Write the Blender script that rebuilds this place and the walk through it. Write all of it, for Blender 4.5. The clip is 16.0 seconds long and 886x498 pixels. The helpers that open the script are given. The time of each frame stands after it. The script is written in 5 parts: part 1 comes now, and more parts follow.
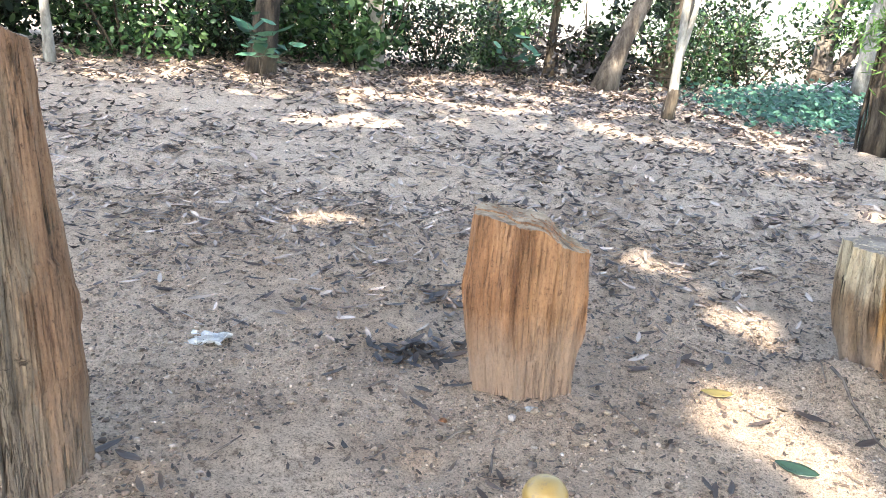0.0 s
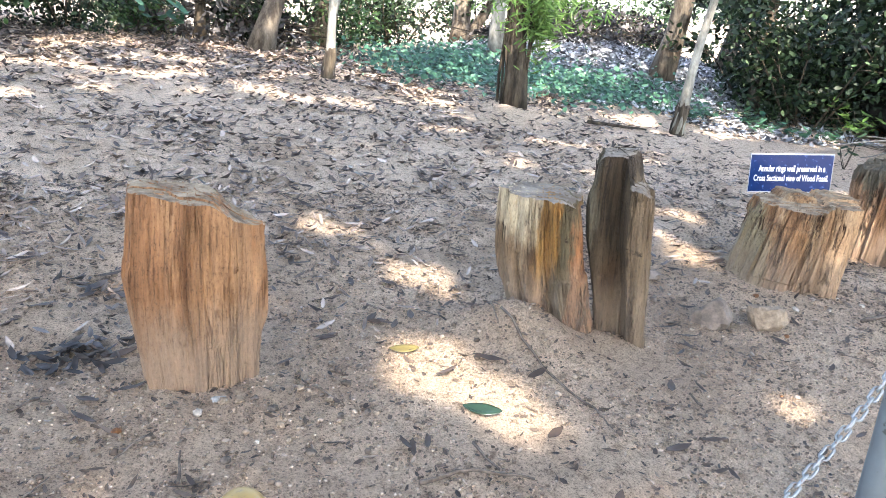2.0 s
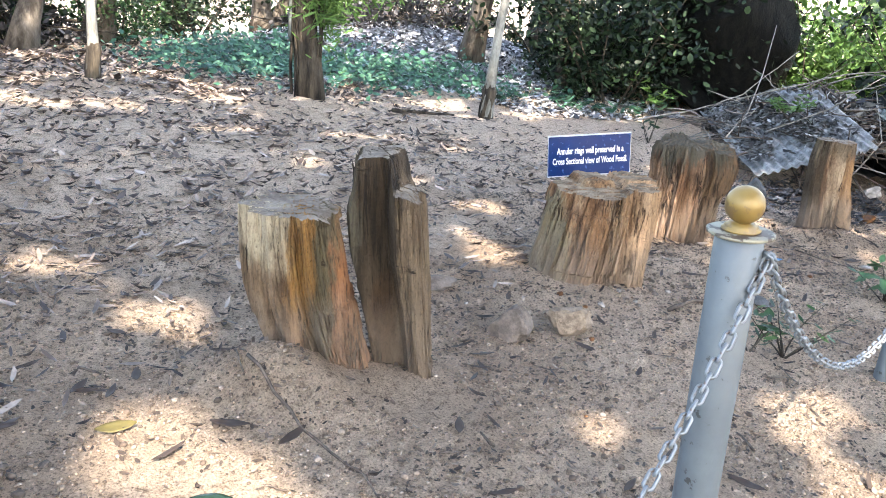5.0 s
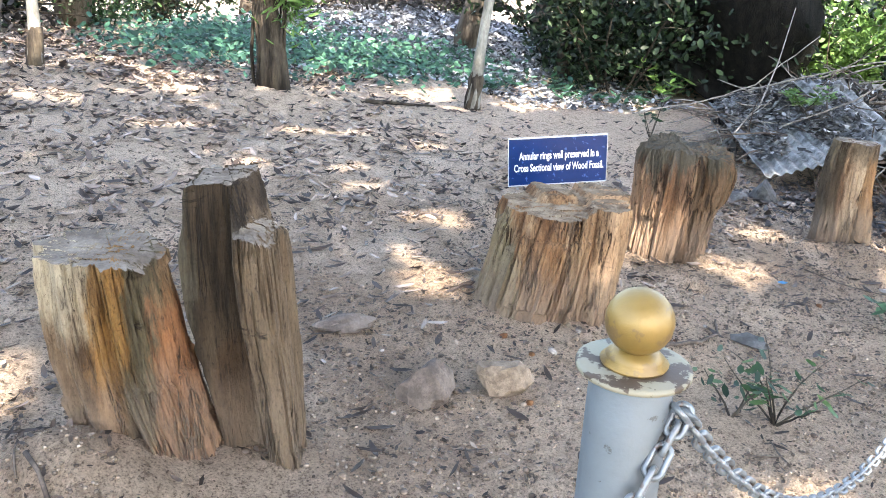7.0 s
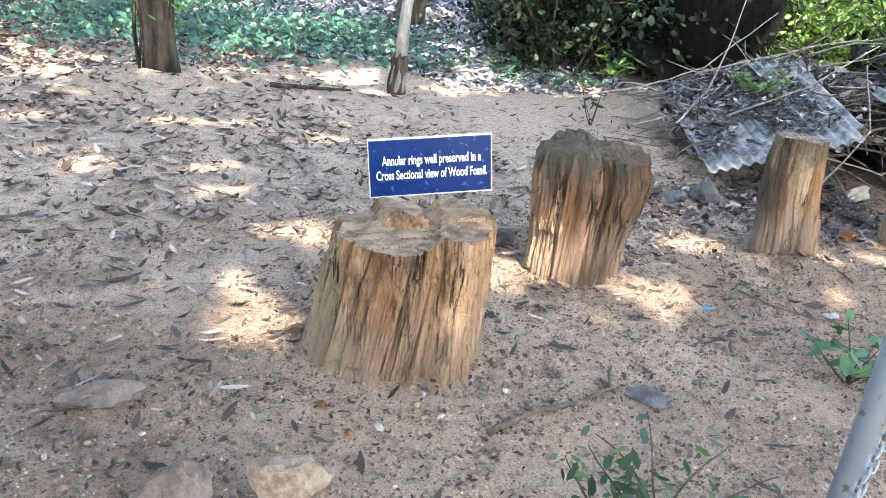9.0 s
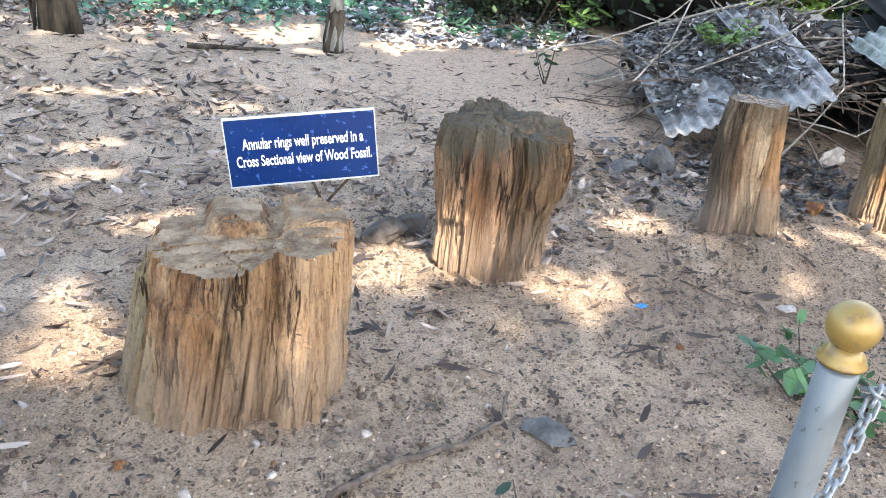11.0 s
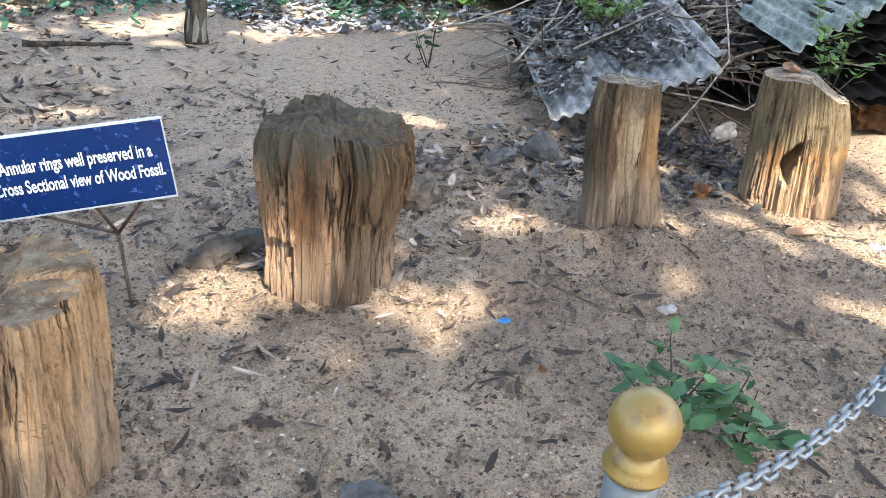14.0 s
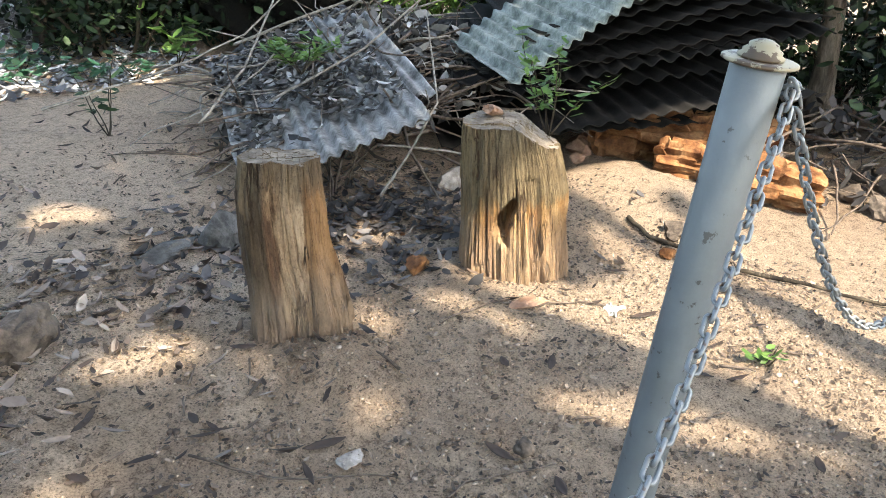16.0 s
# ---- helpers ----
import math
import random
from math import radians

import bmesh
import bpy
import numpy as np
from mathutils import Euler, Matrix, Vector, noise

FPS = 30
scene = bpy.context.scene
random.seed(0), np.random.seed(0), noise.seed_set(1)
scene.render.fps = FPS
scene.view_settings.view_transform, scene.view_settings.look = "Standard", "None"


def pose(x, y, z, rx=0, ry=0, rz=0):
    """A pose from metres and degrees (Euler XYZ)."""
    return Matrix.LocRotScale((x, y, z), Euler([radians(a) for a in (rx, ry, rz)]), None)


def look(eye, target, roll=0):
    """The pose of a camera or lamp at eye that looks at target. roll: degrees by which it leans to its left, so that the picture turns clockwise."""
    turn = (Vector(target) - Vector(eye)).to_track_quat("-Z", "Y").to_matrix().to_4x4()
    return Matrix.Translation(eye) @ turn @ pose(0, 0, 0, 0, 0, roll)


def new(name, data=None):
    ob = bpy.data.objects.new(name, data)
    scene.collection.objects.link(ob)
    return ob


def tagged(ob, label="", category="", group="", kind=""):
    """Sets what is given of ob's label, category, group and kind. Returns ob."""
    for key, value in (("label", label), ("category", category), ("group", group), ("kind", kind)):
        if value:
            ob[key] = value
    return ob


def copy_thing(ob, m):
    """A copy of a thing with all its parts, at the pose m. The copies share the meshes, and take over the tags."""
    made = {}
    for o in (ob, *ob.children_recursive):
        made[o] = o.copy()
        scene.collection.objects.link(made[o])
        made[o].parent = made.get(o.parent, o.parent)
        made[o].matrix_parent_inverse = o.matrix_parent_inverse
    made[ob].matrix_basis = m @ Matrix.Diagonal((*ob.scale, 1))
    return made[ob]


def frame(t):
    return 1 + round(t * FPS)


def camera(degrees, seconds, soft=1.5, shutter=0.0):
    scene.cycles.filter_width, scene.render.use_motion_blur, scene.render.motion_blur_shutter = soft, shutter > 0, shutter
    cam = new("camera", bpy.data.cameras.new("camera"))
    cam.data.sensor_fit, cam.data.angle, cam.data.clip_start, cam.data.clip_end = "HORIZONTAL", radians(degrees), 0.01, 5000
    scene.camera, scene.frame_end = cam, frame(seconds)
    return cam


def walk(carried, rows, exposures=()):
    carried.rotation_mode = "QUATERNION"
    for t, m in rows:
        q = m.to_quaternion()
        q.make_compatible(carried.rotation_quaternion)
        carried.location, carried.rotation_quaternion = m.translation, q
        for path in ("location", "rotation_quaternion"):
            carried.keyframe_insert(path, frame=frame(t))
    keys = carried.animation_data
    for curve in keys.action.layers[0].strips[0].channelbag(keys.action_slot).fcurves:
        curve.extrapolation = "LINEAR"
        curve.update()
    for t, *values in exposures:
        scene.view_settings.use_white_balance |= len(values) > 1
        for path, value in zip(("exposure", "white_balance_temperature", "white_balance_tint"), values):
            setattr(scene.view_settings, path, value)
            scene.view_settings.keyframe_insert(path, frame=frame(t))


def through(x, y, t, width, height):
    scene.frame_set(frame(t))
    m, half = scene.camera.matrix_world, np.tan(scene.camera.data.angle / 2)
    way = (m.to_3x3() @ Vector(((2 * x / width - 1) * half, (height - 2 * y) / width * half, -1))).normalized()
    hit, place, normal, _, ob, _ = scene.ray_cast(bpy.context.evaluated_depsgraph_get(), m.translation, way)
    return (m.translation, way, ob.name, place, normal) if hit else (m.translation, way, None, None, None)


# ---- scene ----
cam = camera(58.7, 16.0, 0.7)
PATH = [
    (0, (0.194, 0.159, 1.313), (0.156, 2.07, 0.726), 2.9),
    (0.5, (0.21, 0.199, 1.308), (0.431, 2.096, 0.713), 3.5),
    (1, (0.228, 0.23, 1.306), (0.673, 2.082, 0.699), 4.0),
    (1.5, (0.23, 0.268, 1.301), (0.852, 2.066, 0.684), 4.4),
    (2, (0.223, 0.312, 1.293), (0.975, 2.055, 0.664), 4.4),
    (2.5, (0.216, 0.36, 1.282), (1.069, 2.052, 0.643), 4.6),
    (3, (0.22, 0.418, 1.262), (1.231, 2.022, 0.626), 4.8),
    (3.5, (0.295, 0.464, 1.245), (1.406, 1.995, 0.597), 4.9),
    (4, (0.462, 0.526, 1.251), (1.574, 2.061, 0.616), 3.7),
    (4.2, (0.529, 0.554, 1.252), (1.637, 2.095, 0.619), 3.4),
    (6.3, (1.305, 0.894, 1.23), (2.355, 2.468, 0.582), 1.9),
    (6.5, (1.382, 0.922, 1.221), (2.418, 2.503, 0.567), 1.9),
    (7, (1.588, 1.058, 1.231), (2.626, 2.629, 0.558), 2.8),
    (7.5, (1.772, 1.142, 1.231), (2.857, 2.671, 0.533), 2.6),
    (8, (2.054, 1.175, 1.222), (3.138, 2.703, 0.522), 1.9),
    (8.5, (2.284, 1.235, 1.222), (3.323, 2.783, 0.498), 1.9),
    (9, (2.511, 1.391, 1.205), (3.572, 2.922, 0.478), 3.1),
    (9.5, (2.682, 1.454, 1.207), (3.779, 2.943, 0.445), 3.0),
    (9.7, (2.765, 1.454, 1.217), (3.856, 2.945, 0.452), 2.8),
    (11.8, (3.312, 1.708, 1.159), (4.352, 3.182, 0.296), 2.4),
    (12, (3.327, 1.711, 1.16), (4.37, 3.186, 0.301), 2.4),
    (12.5, (3.349, 1.73, 1.153), (4.41, 3.188, 0.288), 2.2),
    (13, (3.376, 1.751, 1.146), (4.506, 3.144, 0.262), 2.0),
    (13.5, (3.507, 1.749, 1.139), (4.664, 3.116, 0.247), 1.0),
    (14, (3.739, 1.739, 1.135), (4.904, 3.109, 0.259), 0.8),
    (14.5, (3.99, 1.792, 1.116), (5.227, 3.106, 0.254), 0.4),
    (15, (4.305, 1.886, 1.114), (5.741, 2.986, 0.261), 1.3),
    (15.5, (4.572, 1.894, 1.101), (6.035, 2.967, 0.261), -0.5),
    (16, (4.827, 1.89, 1.096), (6.308, 2.952, 0.273), -1.3),
]
walk(cam, [(t, look(eye, target, roll)) for t, eye, target, roll in PATH], [(0, 3.72, 7050, 9), (3, 3.62, 7050, 10), (3.5, 3.52, 7050, 10), (4.2, 3.52, 7050, 10), (6.5, 3.62, 7100, 10), (9, 3.75, 7200, 10), (12.5, 3.66, 7300, 10), (14, 3.35, 7250, 8), (14.6, 3.14, 7450, 7), (16, 3.17, 7600, 6)])

# sun travel direction and daylight
SUN = Vector((0.20, 0.92, -1.20)).normalized()
world = bpy.data.worlds.new("sky")
scene.world = world
world.use_nodes = True
wn = world.node_tree.nodes
sky = wn.new("ShaderNodeTexSky")
sky.sky_type = "NISHITA"
sky.sun_disc = False
sky.sun_elevation = math.asin(-SUN.z)
sky.sun_rotation = math.atan2(-SUN.x, -SUN.y)
sky.air_density, sky.dust_density = 1.0, 1.5
world.node_tree.links.new(sky.outputs[0], wn["Background"].inputs[0])
wn["Background"].inputs[1].default_value = 0.14
sun_data = bpy.data.lights.new("sun", "SUN")
sun_data.energy, sun_data.angle, sun_data.color = 2.6, radians(0.6), (1.0, 0.945, 0.87)
sun = new("sun", sun_data)
sun.matrix_world = look((0, -20, 25), Vector((0, -20, 25)) + SUN)


# ---- materials ----
def material(name):
    m = bpy.data.materials.new(name)
    m.use_nodes = True
    return m, m.node_tree.nodes, m.node_tree.links, m.node_tree.nodes["Principled BSDF"]


def add(nodes, kind, **values):
    n = nodes.new(kind)
    for k, v in values.items():
        n.inputs[k.replace("_", " ")].default_value = v
    return n


def ramp(nodes, stops):
    r = nodes.new("ShaderNodeValToRGB")
    e = r.color_ramp.elements
    while len(e) < len(stops):
        e.new(0.5)
    for i, (p, c) in enumerate(stops):
        e[i].position, e[i].color = p, (*c, 1)
    return r


def mixer(nodes, links, fac, a, b, mode="MIX"):
    m = nodes.new("ShaderNodeMix")
    m.data_type, m.blend_type = "RGBA", mode
    for socket, v in ((m.inputs[0], fac), (m.inputs[6], a), (m.inputs[7], b)):
        if hasattr(v, "links"):
            links.new(v, socket)
        else:
            socket.default_value = v if isinstance(v, float) else (*v, 1)
    return m.outputs[2]


def coords(nodes, links, scale=(1, 1, 1), space="Object"):
    tc, mp = nodes.new("ShaderNodeTexCoord"), nodes.new("ShaderNodeMapping")
    mp.inputs["Scale"].default_value = scale
    links.new(tc.outputs[space], mp.inputs[0])
    return mp.outputs[0]


def noise_tex(nodes, links, vec, scale, detail=5.0, rough=0.6):
    n = add(nodes, "ShaderNodeTexNoise", Scale=scale, Detail=detail, Roughness=rough)
    links.new(vec, n.inputs["Vector"])
    return n.outputs[0]


def bump(nodes, links, height, bsdf, strength, distance):
    b = add(nodes, "ShaderNodeBump", Strength=strength, Distance=distance)
    links.new(height, b.inputs["Height"])
    links.new(b.outputs[0], bsdf.inputs["Normal"])


def grain_material(name, stops, scale, rough=0.85, stretch=(1, 1, 1), fine=6.0, relief=0.4, depth=0.004, metal=0.0, dark=0.55):
    """Two scales of noise: broad patches by stops, fine grain on top and as relief."""
    m, n, l, b = material(name)
    v = coords(n, l, stretch)
    r = ramp(n, stops)
    l.new(noise_tex(n, l, v, scale, 6.0, 0.62), r.inputs[0])
    g = noise_tex(n, l, v, scale * fine, 4.0, 0.7)
    gr = ramp(n, [(0.3, (dark, dark, dark)), (0.72, (1.0, 1.0, 1.0))])
    l.new(g, gr.inputs[0])
    l.new(mixer(n, l, 1.0, r.outputs[0], gr.outputs[0], "MULTIPLY"), b.inputs["Base Color"])
    b.inputs["Roughness"].default_value, b.inputs["Metallic"].default_value = rough, metal
    b.inputs["Specular IOR Level"].default_value = 0.2
    bump(n, l, g, b, relief, depth)
    return m


def soil_material():
    m, n, l, b = material("sandy soil")
    v = coords(n, l)
    broad = noise_tex(n, l, v, 0.9, 6.0, 0.62)
    base = ramp(n, [(0.3, (0.32, 0.228, 0.167)), (0.5, (0.46, 0.348, 0.260)), (0.7, (0.57, 0.442, 0.336))])
    l.new(broad, base.inputs[0])
    # paler soil towards the clearing's middle, with the brighter skylight there put into colour
    sep, edge = n.new("ShaderNodeSeparateXYZ"), n.new("ShaderNodeMath")
    l.new(v, sep.inputs[0])
    edge.operation = "MULTIPLY_ADD"
    edge.inputs[1].default_value = 0.1
    l.new(sep.outputs[1], edge.inputs[0])
    l.new(noise_tex(n, l, v, 1.3, 5.0, 0.65), edge.inputs[2])
    dusty = ramp(n, [(0.88, (0, 0, 0)), (1.0, (0.8, 0.8, 0.8))])
    half = n.new("ShaderNodeMath")
    half.operation = "MULTIPLY"
    half.inputs[1].default_value = 0.95
    l.new(edge.outputs[0], half.inputs[0])
    l.new(half.outputs[0], dusty.inputs[0])
    ground_colour = mixer(n, l, dusty.outputs[0], base.outputs[0], (0.66, 0.525, 0.415))
    mid = noise_tex(n, l, v, 22.0, 9.0, 0.78)
    mr = ramp(n, [(0.37, (0.36, 0.32, 0.30)), (0.46, (0.93, 0.92, 0.91)), (0.64, (1.18, 1.16, 1.13))])
    l.new(mid, mr.inputs[0])
    fine = noise_tex(n, l, v, 120.0, 6.0, 0.8)
    fr = ramp(n, [(0.39, (0.26, 0.23, 0.21)), (0.47, (0.93, 0.93, 0.93)), (0.62, (1.38, 1.36, 1.32))])
    l.new(fine, fr.inputs[0])
    c = mixer(n, l, 0.9, ground_colour, mr.outputs[0], "MULTIPLY")
    c = mixer(n, l, 0.9, c, fr.outputs[0], "MULTIPLY")
    # scattered grit
    vo = add(n, "ShaderNodeTexVoronoi", Scale=55.0)
    l.new(v, vo.inputs["Vector"])
    gr = ramp(n, [(0.0, (1, 1, 1)), (0.16, (1, 1, 1)), (0.26, (0, 0, 0))])
    l.new(vo.outputs["Distance"], gr.inputs[0])
    sel = ramp(n, [(0.46, (0, 0, 0)), (0.54, (1, 1, 1))])
    l.new(noise_tex(n, l, v, 9.0, 3.0), sel.inputs[0])
    mask = mixer(n, l, 1.0, gr.outputs[0], sel.outputs[0], "MULTIPLY")
    grit = ramp(n, [(0.2, (0.12, 0.085, 0.06)), (0.8, (0.36, 0.27, 0.20))])
    l.new(vo.outputs["Color"], grit.inputs[0])
    c = mixer(n, l, mask, c, grit.outputs[0])
    l.new(c, b.inputs["Base Color"])
    b.inputs["Roughness"].default_value = 0.95
    b.inputs["Specular IOR Level"].default_value = 0.15
    s = n.new("ShaderNodeMath")
    s.operation = "ADD"
    l.new(mid, s.inputs[0])
    l.new(fine, s.inputs[1])
    bump(n, l, s.outputs[0], b, 1.0, 0.07)
    return m


def fossil_material(name, stops, streak=(0.05, 0.03, 0.02), grey=0.3, dust=0.5, cap=0.0, punch=1.0, zones=(), fibres=1.0, deep=0.66):
    """Petrified wood: broad upright bands, zones of other colours (x and z bounds, colour, amount), fine fibres, sparse dark splits, grey weathering, soil dust near the foot."""
    m, n, l, b = material(name)
    o = coords(n, l)
    sep = n.new("ShaderNodeSeparateXYZ")
    l.new(o, sep.inputs[0])

    def maths(kind, p, q, r=None):
        k = n.new("ShaderNodeMath")
        k.operation = kind
        for socket, v in zip(k.inputs, (p, q, r)):
            if hasattr(v, "links"):
                l.new(v, socket)
            elif v is not None:
                socket.default_value = v
        return k.outputs[0]

    def rise(value, at, soft):
        k = n.new("ShaderNodeMapRange")
        k.interpolation_type = "SMOOTHSTEP"
        l.new(value, k.inputs[0])
        k.inputs[1].default_value, k.inputs[2].default_value = at - soft, at + soft
        return k.outputs[0]

    wide = noise_tex(n, l, coords(n, l, (1, 1, 0.09)), 12.0, 7.0, 0.66)
    r = ramp(n, [(0.5 + 0.45 * (p - 0.5), [deep * v for v in q]) for p, q in stops])
    l.new(wide, r.inputs[0])
    c = r.outputs[0]
    # zones with ragged edges drawn out along the grain
    wx = maths("MULTIPLY_ADD", noise_tex(n, l, coords(n, l, (1, 1, 0.22)), 16.0, 6.0, 0.7), 0.16, sep.outputs[0])
    wz = maths("MULTIPLY_ADD", noise_tex(n, l, coords(n, l, (1, 1, 0.3)), 13.0, 5.0, 0.7), 0.36, sep.outputs[2])
    for x0, x1, z0, z1, colour, amount in zones:
        f = maths("MULTIPLY", rise(wx, x0 + 0.08, 0.014), maths("SUBTRACT", 1.0, rise(wx, x1 + 0.08, 0.014)))
        f = maths("MULTIPLY", f, maths("MULTIPLY", rise(wz, z0 + 0.18, 0.05), maths("SUBTRACT", 1.0, rise(wz, z1 + 0.18, 0.05))))
        c = mixer(n, l, maths("MULTIPLY", f, amount), c, [deep * v for v in colour])
    br = ramp(n, [(0.36, (1 - 0.5 * punch, 1 - 0.56 * punch, 1 - 0.6 * punch)), (0.5, (0.97, 0.96, 0.95)), (0.64, (1 + 0.35 * punch, 1 + 0.32 * punch, 1 + 0.25 * punch))])
    l.new(noise_tex(n, l, coords(n, l, (1, 1, 0.45)), 5.5, 9.0, 0.74), br.inputs[0])
    c = mixer(n, l, 0.9, c, br.outputs[0], "MULTIPLY")
    fibre = noise_tex(n, l, coords(n, l, (1, 1, 0.07)), 75.0, 7.0, 0.72)
    fr = ramp(n, [(0.36, (0.25, 0.20, 0.17)), (0.45, (0.85, 0.82, 0.79)), (0.62, (1.2, 1.18, 1.14))])
    l.new(fibre, fr.inputs[0])
    c = mixer(n, l, min(1.0, 0.85 * fibres), c, fr.outputs[0], "MULTIPLY")
    grain = noise_tex(n, l, coords(n, l, (1, 1, 0.6)), 110.0, 6.0, 0.8)
    pit = ramp(n, [(0.34, (0.30, 0.25, 0.21)), (0.44, (0.97, 0.97, 0.97)), (0.66, (1.2, 1.19, 1.16))])
    l.new(grain, pit.inputs[0])
    c = mixer(n, l, 0.8, c, pit.outputs[0], "MULTIPLY")
    # long splits, sparse
    split = noise_tex(n, l, coords(n, l, (1, 1, 0.06)), 10.0, 5.0, 0.62)
    sr = ramp(n, [(0.480, (0, 0, 0)), (0.496, (1, 1, 1)), (0.504, (1, 1, 1)), (0.520, (0, 0, 0))])
    l.new(split, sr.inputs[0])
    gate = ramp(n, [(0.475, (0, 0, 0)), (0.54, (1, 1, 1))])
    l.new(noise_tex(n, l, coords(n, l, (1, 1, 0.5)), 6.0, 5.0), gate.inputs[0])
    crack = mixer(n, l, 1.0, sr.outputs[0], gate.outputs[0], "MULTIPLY")
    hair = ramp(n, [(0.490, (0, 0, 0)), (0.499, (1, 1, 1)), (0.502, (1, 1, 1)), (0.511, (0, 0, 0))])
    l.new(noise_tex(n, l, coords(n, l, (1, 1, 0.06)), 27.0, 4.0, 0.6), hair.inputs[0])
    gate2 = ramp(n, [(0.52, (0, 0, 0)), (0.59, (0.85, 0.85, 0.85))])
    l.new(noise_tex(n, l, coords(n, l, (1, 1, 0.4)), 9.0, 4.0), gate2.inputs[0])
    crack = mixer(n, l, 1.0, crack, mixer(n, l, 1.0, hair.outputs[0], gate2.outputs[0], "MULTIPLY"), "LIGHTEN")
    # short breaks across the grain
    cross = ramp(n, [(0.492, (0, 0, 0)), (0.499, (0.9, 0.9, 0.9)), (0.502, (0.9, 0.9, 0.9)), (0.509, (0, 0, 0))])
    l.new(noise_tex(n, l, coords(n, l, (0.25, 0.25, 1)), 9.0, 4.0, 0.6), cross.inputs[0])
    gate3 = ramp(n, [(0.62, (0, 0, 0)), (0.67, (1, 1, 1))])
    l.new(noise_tex(n, l, o, 7.5, 3.0), gate3.inputs[0])
    crack = mixer(n, l, 1.0, crack, mixer(n, l, 1.0, cross.outputs[0], gate3.outputs[0], "MULTIPLY"), "LIGHTEN")
    c = mixer(n, l, crack, c, streak)
    gmask = ramp(n, [(0.60 - 0.25 * grey, (0, 0, 0)), (0.72 - 0.3 * grey, (min(0.85, grey * 1.8),) * 3)])
    l.new(noise_tex(n, l, coords(n, l, (1, 1, 0.5)), 7.0, 8.0, 0.72), gmask.inputs[0])
    c = mixer(n, l, gmask.outputs[0], c, mixer(n, l, fibre, (0.05, 0.045, 0.032), (0.22, 0.20, 0.15)))
    if cap:
        # dark weathering that has crept down from the top
        cr = maths("MULTIPLY", rise(maths("MULTIPLY_ADD", noise_tex(n, l, coords(n, l, (1, 1, 0.25)), 9.0, 8.0, 0.78), 0.9, sep.outputs[2]), cap + 0.45, 0.06), 0.9)
        c = mixer(n, l, cr, c, mixer(n, l, grain, (0.012, 0.010, 0.007), (0.14, 0.12, 0.085)))
    # dust clinging in uneven tongues above the soil line
    hp = maths("MULTIPLY_ADD", noise_tex(n, l, coords(n, l, (1, 1, 0.4)), 6.0, 8.0, 0.74), -0.55, sep.outputs[2])
    hp = maths("ADD", hp, 0.12)
    dr = ramp(n, [(0.0, (dust, dust, dust)), (0.2, (0, 0, 0))])
    l.new(hp, dr.inputs[0])
    c = mixer(n, l, dr.outputs[0], c, mixer(n, l, grain, (0.14, 0.10, 0.072), (0.34, 0.255, 0.19)))
    l.new(c, b.inputs["Base Color"])
    b.inputs["Roughness"].default_value = 0.8
    b.inputs["Specular IOR Level"].default_value = 0.2
    h = maths("ADD", maths("MULTIPLY", fibre, 0.7), maths("MULTIPLY", grain, 0.5))
    bump(n, l, maths("SUBTRACT", h, crack), b, 1.0, 0.016)
    return m


def leaf_material(name, stops, through=0.25, rough=0.6):
    """Leaves that differ one by one, with some light passing through the blade."""
    m, n, l, b = material(name)
    geo = n.new("ShaderNodeNewGeometry")
    r = ramp(n, stops)
    l.new(geo.outputs["Random Per Island"], r.inputs[0])
    v = coords(n, l)
    gr = ramp(n, [(0.3, (0.6, 0.6, 0.6)), (0.7, (1, 1, 1))])
    l.new(noise_tex(n, l, v, 40.0, 3.0), gr.inputs[0])
    c = mixer(n, l, 0.8, r.outputs[0], gr.outputs[0], "MULTIPLY")
    l.new(c, b.inputs["Base Color"])
    b.inputs["Roughness"].default_value = rough
    b.inputs["Specular IOR Level"].default_value = 0.25
    if through:
        tr, ms = n.new("ShaderNodeBsdfTranslucent"), n.new("ShaderNodeMixShader")
        l.new(c, tr.inputs[0])
        ms.inputs[0].default_value = through
        l.new(b.outputs[0], ms.inputs[1])
        l.new(tr.outputs[0], ms.inputs[2])
        l.new(ms.outputs[0], n["Material Output"].inputs[0])
    return m


def painted_metal(name, colour, chips_or_sheen, amount, rough=0.45, metal=0.0):
    m, n, l, b = material(name)
    v = coords(n, l)
    a = noise_tex(n, l, v, 28.0, 6.0, 0.6)
    r = ramp(n, [(amount, (1, 1, 1)), (amount + 0.025, (0, 0, 0))])
    l.new(a, r.inputs[0])
    soft = ramp(n, [(0.3, tuple(x * 0.72 for x in colour)), (0.7, colour)])
    l.new(noise_tex(n, l, v, 7.0, 6.0, 0.65), soft.inputs[0])
    l.new(mixer(n, l, r.outputs[0], soft.outputs[0], chips_or_sheen), b.inputs["Base Color"])
    b.inputs["Roughness"].default_value, b.inputs["Metallic"].default_value = rough, metal
    bump(n, l, noise_tex(n, l, v, 130.0, 3.0), b, 0.25, 0.002)
    return m


